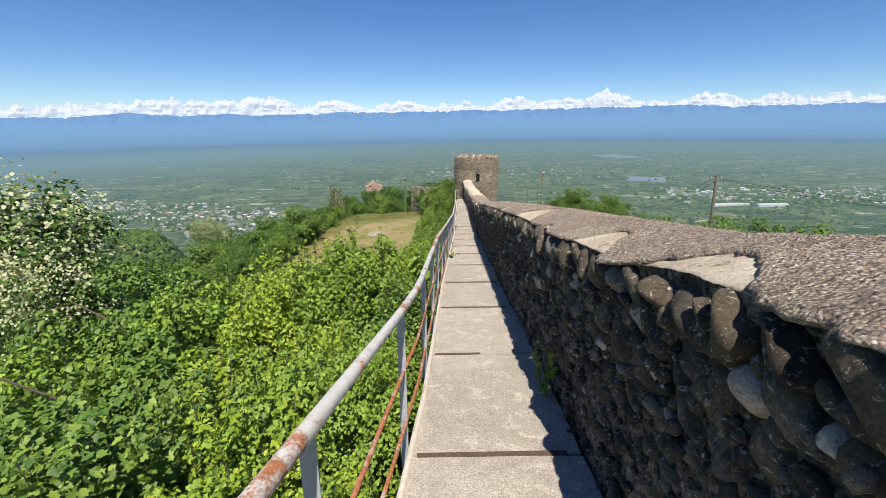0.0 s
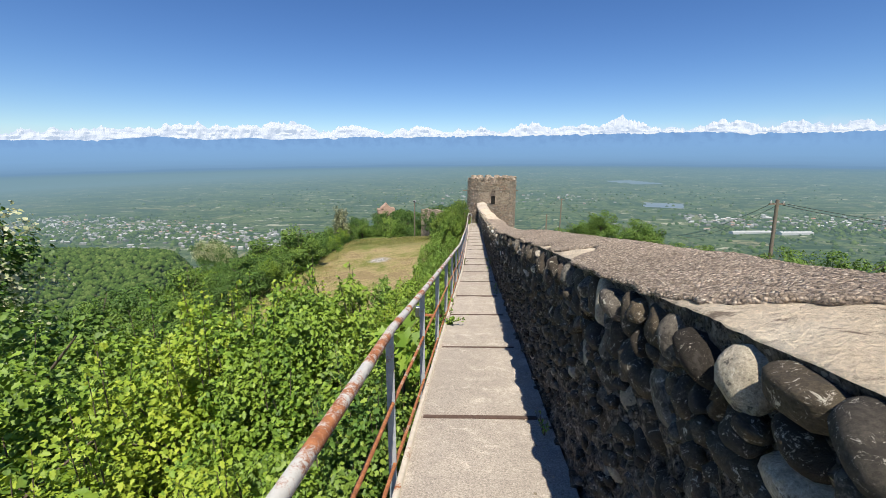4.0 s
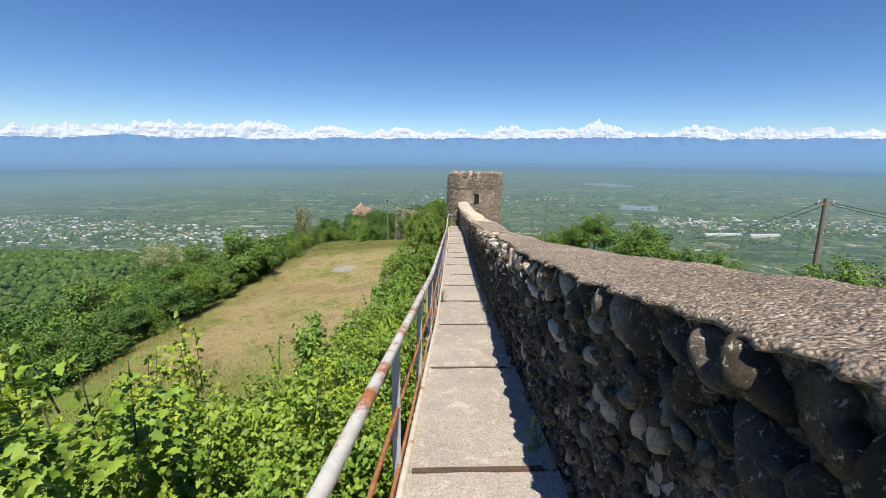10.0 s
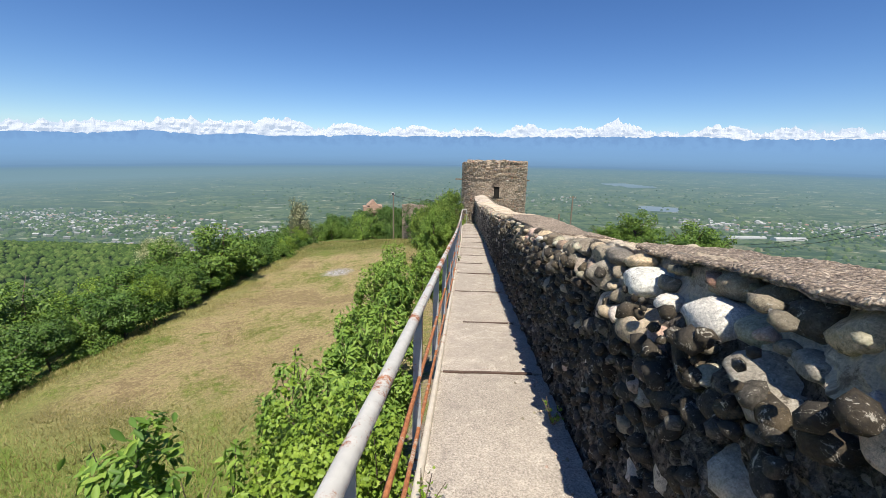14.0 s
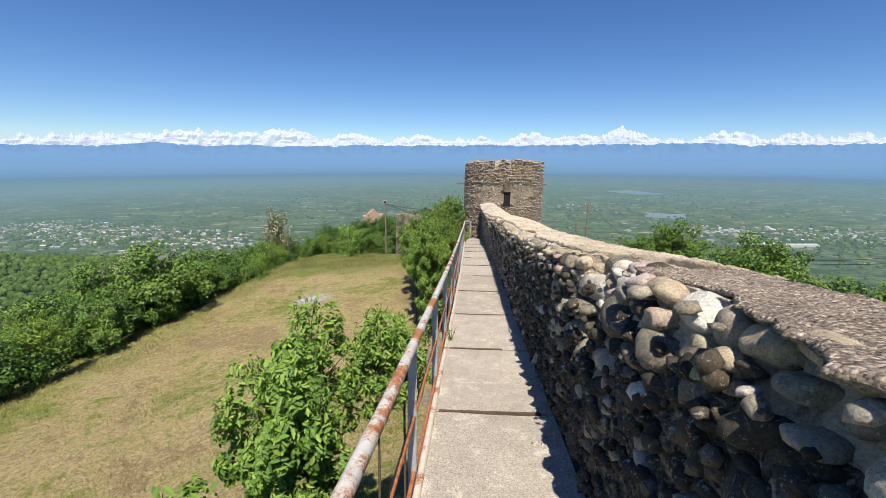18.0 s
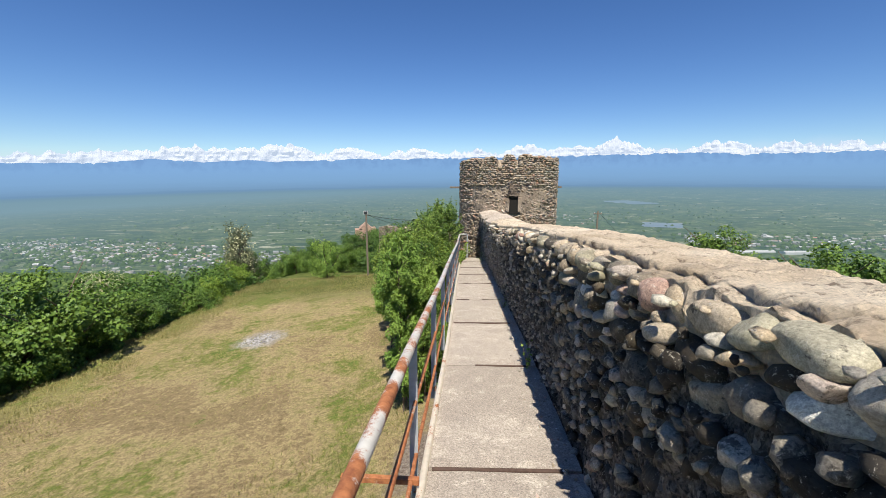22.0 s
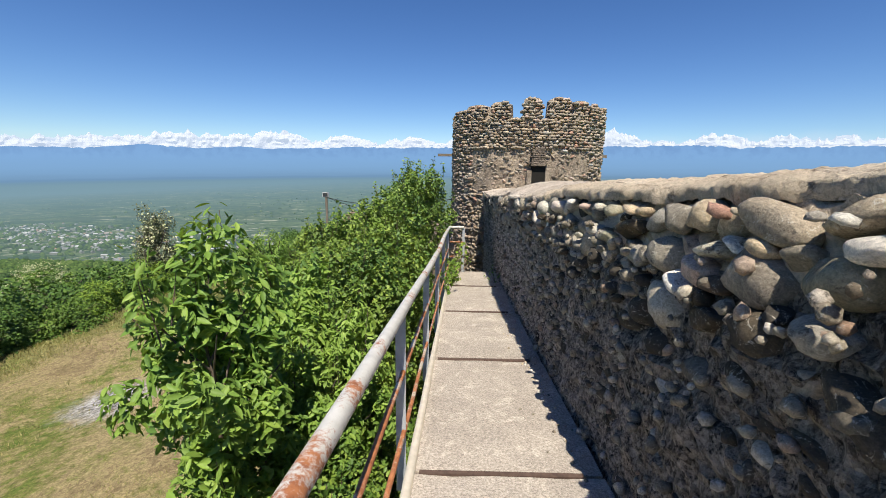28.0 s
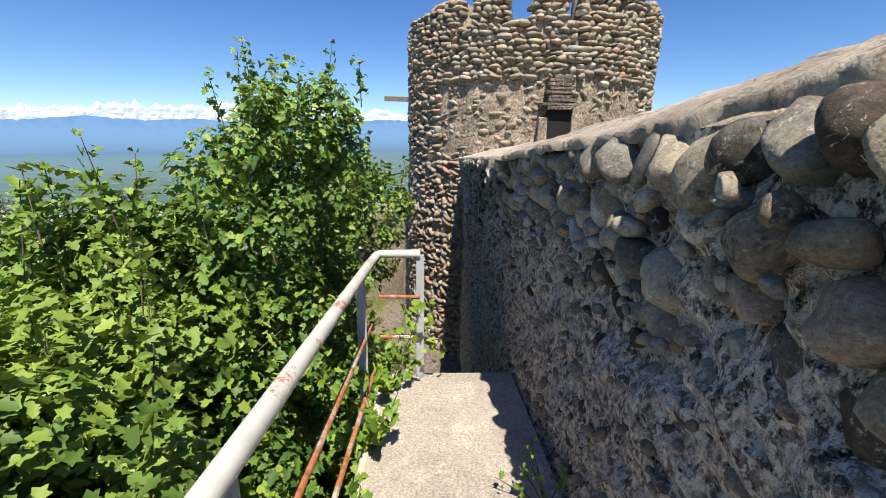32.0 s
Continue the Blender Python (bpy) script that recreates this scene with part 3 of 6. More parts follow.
def cumulus():
    """A bank of cumulus along the crest: heaped tops, a lumpy sunlit front."""
    deg = np.linspace(-62, 62, 3600)
    k = np.linspace(0, 1, 46)
    flat = np.stack([deg * 1.0, 0 * deg, 0 * deg], -1)
    heap = 22 * billow(flat, 0.7, 33) + 13 * billow(flat, 1.7, 34) + 6 * billow(flat, 4.2, 35)
    base = ridge(deg) - 60
    low = ridge(deg) + 4
    peak = np.maximum(far_height(deg, CLOUD_AZ, CLOUD_EL, 4840) - 30 + heap, low)
    z = base[:, None] + (peak - base)[:, None] * k
    p = np.stack([deg[:, None] + 0 * z, 0 * z, z / 88.0], -1).reshape(-1, 3)
    lump = (60 * billow(p, 0.9, 36) + 34 * billow(p, 2.1, 37) + 6 * billow(p, 5.0, 38)).reshape(z.shape)
    r = 4835 - 0.3 * lump * np.sin(np.pi * np.clip(k, 0.05, 1) ** 1.5) + 45 * k ** 3
    a = np.radians(deg)[:, None]
    co = np.stack([r * np.sin(a), 20 + r * np.cos(a), z + 0.014 * r * np.sin(a)], -1).reshape(-1, 3)
    ob = bulk("backdrop_clouds", co, grid_faces(len(deg), len(k)), cloud_material(), None, True)
    tagged(ob, "bank of white cumulus clouds over the mountain crest", "clouds", kind="structure")


def mesh_arrays(me):
    co = np.empty(len(me.vertices) * 3, np.float32)
    me.vertices.foreach_get("co", co)
    f = np.empty(len(me.polygons) * 3, np.int32)
    me.loops.foreach_get("vertex_index", f)
    return co.reshape(-1, 3), f.reshape(-1, 3)


def joined(name, poses, shapes, mat, parent):
    cos, fs, at = [], [], 0
    for i, m in enumerate(poses):
        c, f = shapes[i % len(shapes)]
        m = np.array(m)
        cos.append(c @ m[:3, :3].T + m[:3, 3])
        fs.append(f + at)
        at += len(c)
    return bulk(name, np.concatenate(cos), np.concatenate(fs), mat, parent, True)


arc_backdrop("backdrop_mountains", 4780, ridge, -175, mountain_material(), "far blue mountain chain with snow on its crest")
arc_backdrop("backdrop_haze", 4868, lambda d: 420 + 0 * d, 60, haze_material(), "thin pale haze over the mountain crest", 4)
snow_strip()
cumulus()


# ---- ground: one sheet from the hill to the far plain ----
def ground_material():
    m = Tree("ground")
    sep = m.node("SeparateXYZ")
    m.feed(sep.inputs[0], m.place())
    x, y = sep.outputs["X"], sep.outputs["Y"]
    far = m.node("VectorMath", operation="LENGTH")
    m.feed(far.inputs[0], m.place())
    d = far.outputs["Value"]
    # mown terrace: straw, green and bare soil
    blot = m.noise(0.22, 6, 0.7, distort=0.5)
    mown = m.node("Mapping", vector_type="TEXTURE")
    m.feed(mown.inputs["Vector"], m.place())
    mown.inputs["Rotation"].default_value = (0, 0, 0.5)
    mown.inputs["Scale"].default_value = (2.2, 0.45, 1)
    streak = m.noise(1.2, 7, 0.8, mown.outputs[0])
    blade = m.noise(24, 6, 0.85)
    lawn = m.ramp(m.math("ADD", m.math("ADD", m.math("MULTIPLY", blot, 0.5), m.math("MULTIPLY", streak, 0.16)), m.math("MULTIPLY", m.noise(4.5, 7, 0.85), 0.34)),
                  (0.38, (0.09, 0.15, 0.028)), (0.44, (0.17, 0.19, 0.05)), (0.475, (0.26, 0.225, 0.1)), (0.51, (0.37, 0.295, 0.155)), (0.55, (0.22, 0.165, 0.09)), (0.59, (0.28, 0.22, 0.11)), (0.63, (0.12, 0.15, 0.04)))
    verge = m.math("MULTIPLY", m.math("SUBTRACT", m.math("ADD", m.math("MULTIPLY", x, -1.0), m.math("MULTIPLY", m.noise(0.5, 4), 5.0)), 15.6), 0.4, True)
    lawn = m.mix(m.math("MULTIPLY", verge, 0.6), lawn, m.ramp(m.noise(2.0, 5, 0.7), (0.35, (0.09, 0.17, 0.025)), (0.65, (0.22, 0.27, 0.06))))
    lawn = m.mix(0.8, lawn, m.ramp(blade, (0.3, 0.35), (0.7, 1.6)), "MULTIPLY")
    lawn = m.mix(0.75, lawn, m.ramp(m.noise(8, 7, 0.85), (0.35, 0.5), (0.65, 1.45)), "MULTIPLY")
    fresh = m.ramp(m.math("MULTIPLY", m.math("SUBTRACT", 27.5, m.math("ADD", y, m.math("MULTIPLY", blot, 4.0))), 0.25), (0.0, 0.0), (1.0, 0.75))
    lawn = m.mix(fresh, lawn, m.ramp(blade, (0.35, (0.08, 0.16, 0.02)), (0.65, (0.2, 0.3, 0.05))))
    ash = m.node("VectorMath", operation="DISTANCE")
    m.feed(ash.inputs[0], m.place())
    ash.inputs[1].default_value = (-8.9, 40.2, -9.2)
    ash_fac = m.ramp(m.math("ADD", m.math("MULTIPLY", ash.outputs["Value"], 0.5), m.math("MULTIPLY", m.noise(3, 4), 0.5)), (0.5, 1.0), (0.85, 0.0))
    lawn = m.mix(ash_fac, lawn, m.ramp(m.noise(9, 6, 0.75), (0.38, (0.12, 0.11, 0.1)), (0.5, (0.33, 0.315, 0.3)), (0.62, (0.62, 0.6, 0.57))))
    rough = m.ramp(m.noise(0.9, 5, 0.7), (0.35, (0.065, 0.092, 0.02)), (0.65, (0.16, 0.18, 0.05)))
    edge = m.math("ADD", m.math("MULTIPLY", m.noise(0.25, 3), 8.0), m.math("MULTIPLY", x, 1.0))
    near_left = m.ramp(m.math("MULTIPLY", m.math("ADD", edge, 15.5), 0.4), (0.0, 0.0), (1.0, 1.0))
    far_end = m.ramp(m.math("MULTIPLY", m.math("SUBTRACT", 51.0, m.math("ADD", y, m.math("MULTIPLY", m.noise(0.3, 3), 5.0))), 0.25), (0.0, 0.0), (1.0, 1.0))
    near = m.mix(m.math("MULTIPLY", near_left, far_end), rough, lawn)
    path = m.ramp(m.math("ADD", m.math("MULTIPLY", x, 0.3), m.math("MULTIPLY", m.noise(0.9, 4), 0.9)), (0.0, 0.0), (0.12, 1.0))
    meadow = m.ramp(m.math("MULTIPLY", x, 1 / 12.0), (0.4, 0.0), (0.75, 1.0))
    near = m.mix(path, near, m.ramp(m.noise(14, 5, 0.75), (0.35, (0.12, 0.09, 0.07)), (0.65, (0.34, 0.29, 0.245))))
    near = m.mix(meadow, near, m.ramp(m.noise(0.35, 6, 0.75), (0.35, (0.075, 0.14, 0.024)), (0.5, (0.125, 0.205, 0.04)), (0.65, (0.2, 0.25, 0.07))))
    # the plain: strips of fields, scrub and tracks
    flat = m.node("Mapping", vector_type="TEXTURE")
    m.feed(flat.inputs["Vector"], m.place())
    flat.inputs["Rotation"].default_value = (0, 0, 0.35)
    flat.inputs["Scale"].default_value = (260, 70, 1)
    cells = m.node("TexVoronoi", Scale=1.0, distance="CHEBYCHEV")
    m.feed(cells.inputs["Vector"], flat.outputs[0])
    field = m.ramp(cells.outputs["Color"], (0.0, (0.07, 0.102, 0.045)), (0.35, (0.115, 0.155, 0.065)), (0.6, (0.085, 0.12, 0.055)), (0.85, (0.165, 0.185, 0.09)), (1.0, (0.27, 0.245, 0.15)))
    scrub = m.ramp(m.noise(0.06, 6, 0.8), (0.5, 0.0), (0.57, 0.85))
    field = m.mix(scrub, field, (0.018, 0.04, 0.02))
    wood = m.node("Mapping", vector_type="TEXTURE")
    m.feed(wood.inputs["Vector"], m.place())
    wood.inputs["Scale"].default_value = (900, 260, 1)
    field = m.mix(m.ramp(m.noise(1.0, 5, 0.6, wood.outputs[0]), (0.55, 0.0), (0.6, 0.8)), field, (0.03, 0.06, 0.04))
    strip = m.node("Mapping", vector_type="TEXTURE")
    m.feed(strip.inputs["Vector"], m.place())
    strip.inputs["Rotation"].default_value = (0, 0, 0.12)
    strip.inputs["Scale"].default_value = (240, 30, 1)
    field = m.mix(m.ramp(m.noise(1.0, 5, 0.7, strip.outputs[0]), (0.6, 0.0), (0.63, 0.8)), field, (0.5, 0.48, 0.37))
    field = m.mix(m.ramp(m.noise(0.7, 6, 0.75, strip.outputs[0], 0.5), (0.52, 0.0), (0.56, 0.85)), field, (0.018, 0.045, 0.025))
    c = m.mix(m.ramp(m.math("MULTIPLY", d, 1 / 400.0), (0.2, 0.0), (0.6, 1.0)), near, field)
    m.bump(m.math("ADD", blade, m.math("MULTIPLY", m.noise(5, 5, 0.8), 0.8)), 0.8, 0.05)
    m.done(c, 0.95, 0, 0.1)
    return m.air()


M_GROUND = ground_material()


def spread(lo, hi, fine_lo, fine_hi, step, grow=1.12):
    near = np.arange(fine_lo, fine_hi, step)
    out_hi, out_lo, s = [near[-1]], [near[0]], step
    while out_hi[-1] < hi:
        s *= grow
        out_hi.append(out_hi[-1] + s)
    s = step
    while out_lo[-1] > lo:
        s *= grow
        out_lo.append(out_lo[-1] - s)
    return np.concatenate([out_lo[::-1][:-1], near, out_hi[1:]])


gx, gy = spread(-4900, 4900, -24, 12, 0.5), spread(-400, 4900, 8, 60, 0.5)
GX, GY = np.meshgrid(gx, gy, indexing="ij")
GZ = ground_z(GX, GY)
flatp = np.stack([GX, GY, 0 * GX], -1).reshape(-1, 3)
near_amount = np.clip(1 - np.hypot(GX, GY - 30) / 400, 0.0, 1)
GZ = GZ + vnoise(flatp, 0.5, 3, 3).reshape(GZ.shape) * 0.1 * near_amount + vnoise(flatp, 0.04, 4, 4).reshape(GZ.shape) * np.clip(np.hypot(GX, GY - 30) - 40, 0, 80) / 80 * 4
ground = bulk("ground", np.stack([GX, GY, GZ], -1).reshape(-1, 3), grid_faces(len(gx), len(gy)), M_GROUND, None, True)
tagged(ground, "grassy hill with a mown terrace above a wide green plain", "ground", kind="structure")

# ---- the fortress wall ----
wall = tagged(new("wall_fortress"), "old rubble and river-cobble fortress wall with a worn concrete cap", "wall", kind="structure")


def shoulder(y, down):
    """How far the face leans back near the worn top."""
    dent = 0.1 * np.exp(-((y - 14.5) / 0.5) ** 4) * np.clip(1 - down / 0.4, 0, 1)
    slump = 0.22 * np.exp(-((y - 20.98) / 0.38) ** 4)
    back = np.interp(y, (11.5, 12.8, 20, 21, 31, 32, 33.8, 34.7), (0.0, 0.13, 0.13, 0.08, 0.08, 0.11, 0.11, 0.0))
    return back * np.clip(1 - down / np.interp(y, (13, 15, 20.4, 20.8), (0.34, 0.25, 0.25, 0.34)), 0, 1) + slump * np.clip(1 - down / 0.62, 0, 1) + dent


def wall_core():
    ys = np.arange(-4.5, 44.2, 0.024)
    rows = []
    for off in (-6.0, -2.6, *np.linspace(-2.2, -0.04, 36)):
        rows.append(("low", off))
    rise = np.linspace(0, 1, 52)
    for k in rise:
        rows.append(("face", k))
    for k in np.linspace(0.03, 1, 30):
        rows.append(("top", k))
    for off in (-0.12, -0.5, -3.0, -9.0):
        rows.append(("back", off))
    fx, tz, sz, w, cr = face_x(ys), top_z(ys), slab_z(ys), cap_width(ys), crown(ys)
    grid = np.zeros((len(ys), len(rows), 3))
    for j, (kind, k) in enumerate(rows):
        if kind == "low":
            x, z = fx + 0.08, sz + k
        elif kind == "face":
            z = sz + (tz - 0.05 - sz) * k
            x = fx + 0.045 + 0.045 * (1 - k) + shoulder(ys, tz - z)
        elif kind == "top":
            back = shoulder(ys, 0 * ys)
            x, z = fx + back + (w - back) * k, tz - np.interp(ys, (11, 13), (0.004, 0.012)) + cr * np.sin(np.pi * min(1, k * 0.8)) - 0.05 * max(0, k - 0.8) / 0.2
        else:
            x, z = fx + w - 0.02 * k, tz + k
        grid[:, j] = np.stack([x, ys, z], -1)
    flat = grid.reshape(-1, 3)
    kinds = np.array([{"low": 1, "face": 1, "top": 2, "back": 0}[r[0]] for r in rows])
    kind_all = np.tile(kinds, len(ys))
    bumps = vnoise(flat, 5, 21, 4) * 0.05 + vnoise(flat, 21, 22, 2) * 0.035 + vnoise(flat, 60, 23, 1) * 0.012
    flat[:, 0] += np.where(kind_all == 1, -bumps, 0)
    flat[:, 2] += np.where(kind_all == 2, bumps * np.interp(flat[:, 1], (11, 13, 14, 16.8, 17.2, 20.2, 21, 34, 36), (0.15, 0.2, 0.7, 0.7, 0.15, 0.15, 0.8, 0.8, 0.3)), 0)
    ob = bulk("wall_body", flat, grid_faces(len(ys), len(rows)), M_MORTAR, wall, False)
    ob.data.materials.append(M_BED)
    top_mask = np.tile(np.array([1 if r[0] == "top" else 0 for r in rows[:-1]]), len(ys) - 1)
    crest = np.tile(np.array([1 if r[0] == "top" or r[0] == "face" and r[1] > 0.88 else 0 for r in rows[:-1]]), len(ys) - 1)
    bedded = np.repeat((ys[:-1] > 12.6) & (ys[:-1] < 34.6), len(rows) - 1)
    ob.data.polygons.foreach_set("material_index", np.where(bedded, crest, top_mask).astype(np.int32))
    ob.data.polygons.foreach_set("use_smooth", top_mask.astype(bool))


wall_core()


def cap_crust(name, y0, y1, inset, mat, thick, seed, rough=1.0, ragged=1.0):
    """The concrete layer over the wall top, broken along its near edge."""
    ys = np.arange(y0, y1, 0.018)
    near = face_x(ys) - 0.012 + shoulder(ys, 0 * ys) + inset(ys) + 0.05 * line_noise(ys, 1.6, seed, 5) + ragged * (0.045 * line_noise(ys, 7, seed + 1, 4) + 0.03 * line_noise(ys, 24, seed + 3, 3))
    end = face_x(ys) + cap_width(ys) + 0.03 + 0.03 * line_noise(ys, 1.5, seed + 2, 3)
    near = np.minimum(near, end - 0.05)
    ks = np.linspace(0, 1, 46)
    tz, cr, fx, w = top_z(ys), crown(ys), face_x(ys), cap_width(ys)
    cols = []
    for k, dz in [(0.0, -thick), (0.0, -0.012)] + [(k, 0.0) for k in ks[1:-1]] + [(1.0, -0.02), (1.0, -thick - 0.1)]:
        x = near + (end - near) * k
        u = np.clip((x - fx) / w, 0, 1)
        z = tz + cr * np.sin(np.pi * np.minimum(1, u * 0.8)) + thick * 0.6 + dz - 0.05 * np.clip(u - 0.8, 0, 1) / 0.2
        cols.append(np.stack([x + (0.012 if k == 0 and dz < -0.02 else 0), ys, z], -1))
    co = np.stack(cols, 1).reshape(-1, 3)
    n = vnoise(co, 5, seed + 5, 4)
    co[:, 2] += n * 0.018 + vnoise(co, 16, seed + 7, 3) * 0.022 * (rough - 1) + vnoise(co, 35, seed + 6, 2) * 0.01 * rough
    co[:, 0] += vnoise(co, 13, seed + 8, 4) * 0.035 * (rough - 1)
    return bulk(name, co, grid_faces(len(ys), len(cols)), mat, wall, True)


def broken_first(y):
    gaps = ((-0.55, 0.25, 0.2), (0.5, 0.22, 0.3), (1.6, 0.12, 0.08), (2.95, 0.4, 0.55), (5.05, 0.2, 0.27), (5.75, 0.15, 0.1), (7.2, 0.15, 0.06))
    return sum(d * np.exp(-((y - c) / w) ** 2) for c, w, d in gaps) + np.interp(y, (11.3, 12.6, 13.2, 13.9, 14.1, 14.75, 15.0, 15.3, 15.42, 16.8, 17.1, 18.9, 19.4, 19.6, 20.1, 20.45, 20.6, 20.66), (0, 0.0, 0.02, -0.03, -0.07, -0.09, -0.02, 0.1, 0.8, 0.8, 0.1, -0.06, -0.11, -0.06, 0.07, 0.02, -0.06, 0.8))


def broken_last(y):
    return np.interp(y, (34.2, 34.6, 35.0), (0.4, 0.02, -0.02)) + 0.1 * np.exp(-((y - 37) / 0.5) ** 2)


tagged(cap_crust("cap", -4.5, 20.68, broken_first, M_GRAVEL, 0.022, 31), "gravelly concrete cap broken along its edge")
tagged(cap_crust("cap", 34.2, 44.2, broken_last, M_SANDY, 0.045, 41), "worn gravelly concrete cap")


def broken_bed(y):
    return 0.04 + np.interp(y, (20.6, 20.85, 31.5, 32.8, 34.5, 34.9), (0.5, 0.05, 0.03, -0.06, -0.06, 0.3)) + 0.16 * np.exp(-((y - 20.8) / 0.5) ** 2) + 0.1 * np.exp(-((y - 24.6) / 0.4) ** 2) + 0.05 * line_noise(y, 2.3, 77, 4)


tagged(cap_crust("cap", 20.6, 34.8, broken_bed, M_BED, 0.05, 51, 1.5, 0.45), "pale crumbling lime-mortar cap")

# ---- cobbles ----
def cobble_mesh(name, seed, facets, level, mat, sharp=False, flat=False, power=0.86):
    """A river stone: a ball worn flat on several sides."""
    bm = bmesh.new()
    bmesh.ops.create_icosphere(bm, subdivisions=level, radius=0.56)
    rng = random.Random(seed)
    off = Vector((rng.uniform(0, 50), rng.uniform(0, 50), rng.uniform(0, 50)))
    planes = []
    for i in range(facets):
        n = Vector((rng.gauss(0, 1), rng.gauss(0, 1), rng.gauss(0, 1))).normalized()
        planes.append((n, rng.uniform(0.28, 0.44) if sharp else rng.uniform(0.32, 0.47)))
    if flat:
        planes.append((Vector((-1, rng.uniform(-0.12, 0.12), rng.uniform(-0.12, 0.12))).normalized(), 0.37))
    for v in bm.verts:
        c = v.co.copy()
        c = Vector([math.copysign(abs(q / 0.56) ** power * 0.52, q) for q in c])
        for n, h in planes:
            d = c.dot(n)
            if d > h:
                c -= n * (d - h) * (0.94 if sharp else 0.7)
        c *= 1 + 0.14 * noise.noise(c * 2.1 + off) + 0.05 * noise.noise(c * 5 + off) + 0.02 * noise.noise(c * 11 + off)
        v.co = Vector([max(-0.55, min(0.55, q)) for q in c])
    for f in bm.faces:
        f.smooth = True
    me = bpy.data.meshes.new(name)
    bm.to_mesh(me)
    bm.free()
    me.materials.append(mat)
    return me


STONES = [cobble_mesh("stone", s, 4 + s // 2, 3, M_COBBLE, s % 2 == 1) for s in range(12)]
DARK_STONES = [cobble_mesh("stone", 80 + s, 5 + s // 2, 3, M_DARK_SHADED, s % 3 == 2) for s in range(10)]
GREY_STONES = [cobble_mesh("stone", 160 + s, 5 + s // 2, 3, M_GREY, s % 2 == 1) for s in range(8)]


FINE_STONES = [mesh_arrays(cobble_mesh("stone_fine", 30 + s, 5 + s // 2, 3, M_COBBLE_JOINED, s % 2 == 1)) for s in range(14)]
LOW_STONES = [mesh_arrays(cobble_mesh("stone_low", 50 + s, 5 + s // 2, 2, M_COBBLE_JOINED, s % 2 == 1)) for s in range(14)]
CHIPS = [mesh_arrays(cobble_mesh("chip", 60 + s, 9, 1, M_COBBLE_JOINED)) for s in range(8)]


def stone_pose(x, y, z, length, height, depth, tilt, rng, lean=8):
    return (Matrix.Translation((x, y, z)) @ Euler((radians(tilt), radians(rng.uniform(-lean, lean)), radians(rng.uniform(-lean, lean)))).to_matrix().to_4x4()
            @ Matrix.Diagonal((depth, length, height, 1)))


class Packing:
    """Lays ovals side by side on the wall's face, never one over another."""

    def __init__(self):
        self.cells = collections.defaultdict(list)

    @staticmethod
    def reach(item, dy, dz):
        _, _, a, b, c, s = item
        u, v = (dy * c + dz * s) / a, (-dy * s + dz * c) / b
        return math.hypot(dy, dz) / max(1e-6, math.hypot(u, v))

    def add(self, y, z, a, b, tilt, slack):
        item = (y, z, a, b, math.cos(radians(tilt)), math.sin(radians(tilt)))
        i, j = int(y / 0.16), int(z / 0.16)
        for p in range(i - 2, i + 3):
            for q in range(j - 2, j + 3):
                for o in self.cells[p, q]:
                    dy, dz = y - o[0], z - o[1]
                    if math.hypot(dy, dz) < slack * (self.reach(item, dy, dz) + self.reach(o, dy, dz)):
                        return False
        self.cells[i, j].append(item)
        return True


def stone_share(y, down):
    """How many of the stones show at this depth under the top; the rest is mortar."""
    if y < 12.4:
        return float(np.interp(down, (0.45, 0.6, 0.95, 1.2), (1.0, 0.75, 0.4, 0.25)))
    if y < 20.5:
        return float(np.interp(down, (0.28, 0.45, 1.0), (1.0, 0.5, 0.28)))
    if y < 31.5:
        return float(np.interp(down, (0.45, 0.65, 1.1), (1.0, 0.5, 0.3)))
    if y < 35:
        return float(np.interp(down, (0.28, 0.42, 1.1), (1.0, 0.3, 0.15)))
    return float(np.interp(down, (0.3, 0.5, 1.1), (1.0, 0.35, 0.12)))


# large stones left standing out where the top has slumped: y, depth under the top, length, height, tilt
SLUMPED = ((14.5, 0.16, 0.3, 0.16, -8), (14.15, 0.24, 0.26, 0.15, -5), (14.78, 0.28, 0.24, 0.13, -12), (14.9, 0.13, 0.2, 0.12, -10), (15.2, 0.14, 0.2, 0.14, 30), (14.1, 0.48, 0.22, 0.15, 10),
           (21.3, 0.2, 0.42, 0.15, -6), (21.3, 0.33, 0.36, 0.085, -10), (21.33, 0.46, 0.33, 0.1, -4), (21.42, 0.62, 0.2, 0.14, 20),
           (20.86, 0.14, 0.24, 0.17, -14), (20.62, 0.25, 0.28, 0.2, 24), (20.95, 0.33, 0.34, 0.13, -34), (21.02, 0.52, 0.26, 0.17, -20),
           (20.66, 0.47, 0.3, 0.15, -12), (21.66, 0.13, 0.26, 0.12, -8), (21.75, 0.3, 0.24, 0.14, 16))


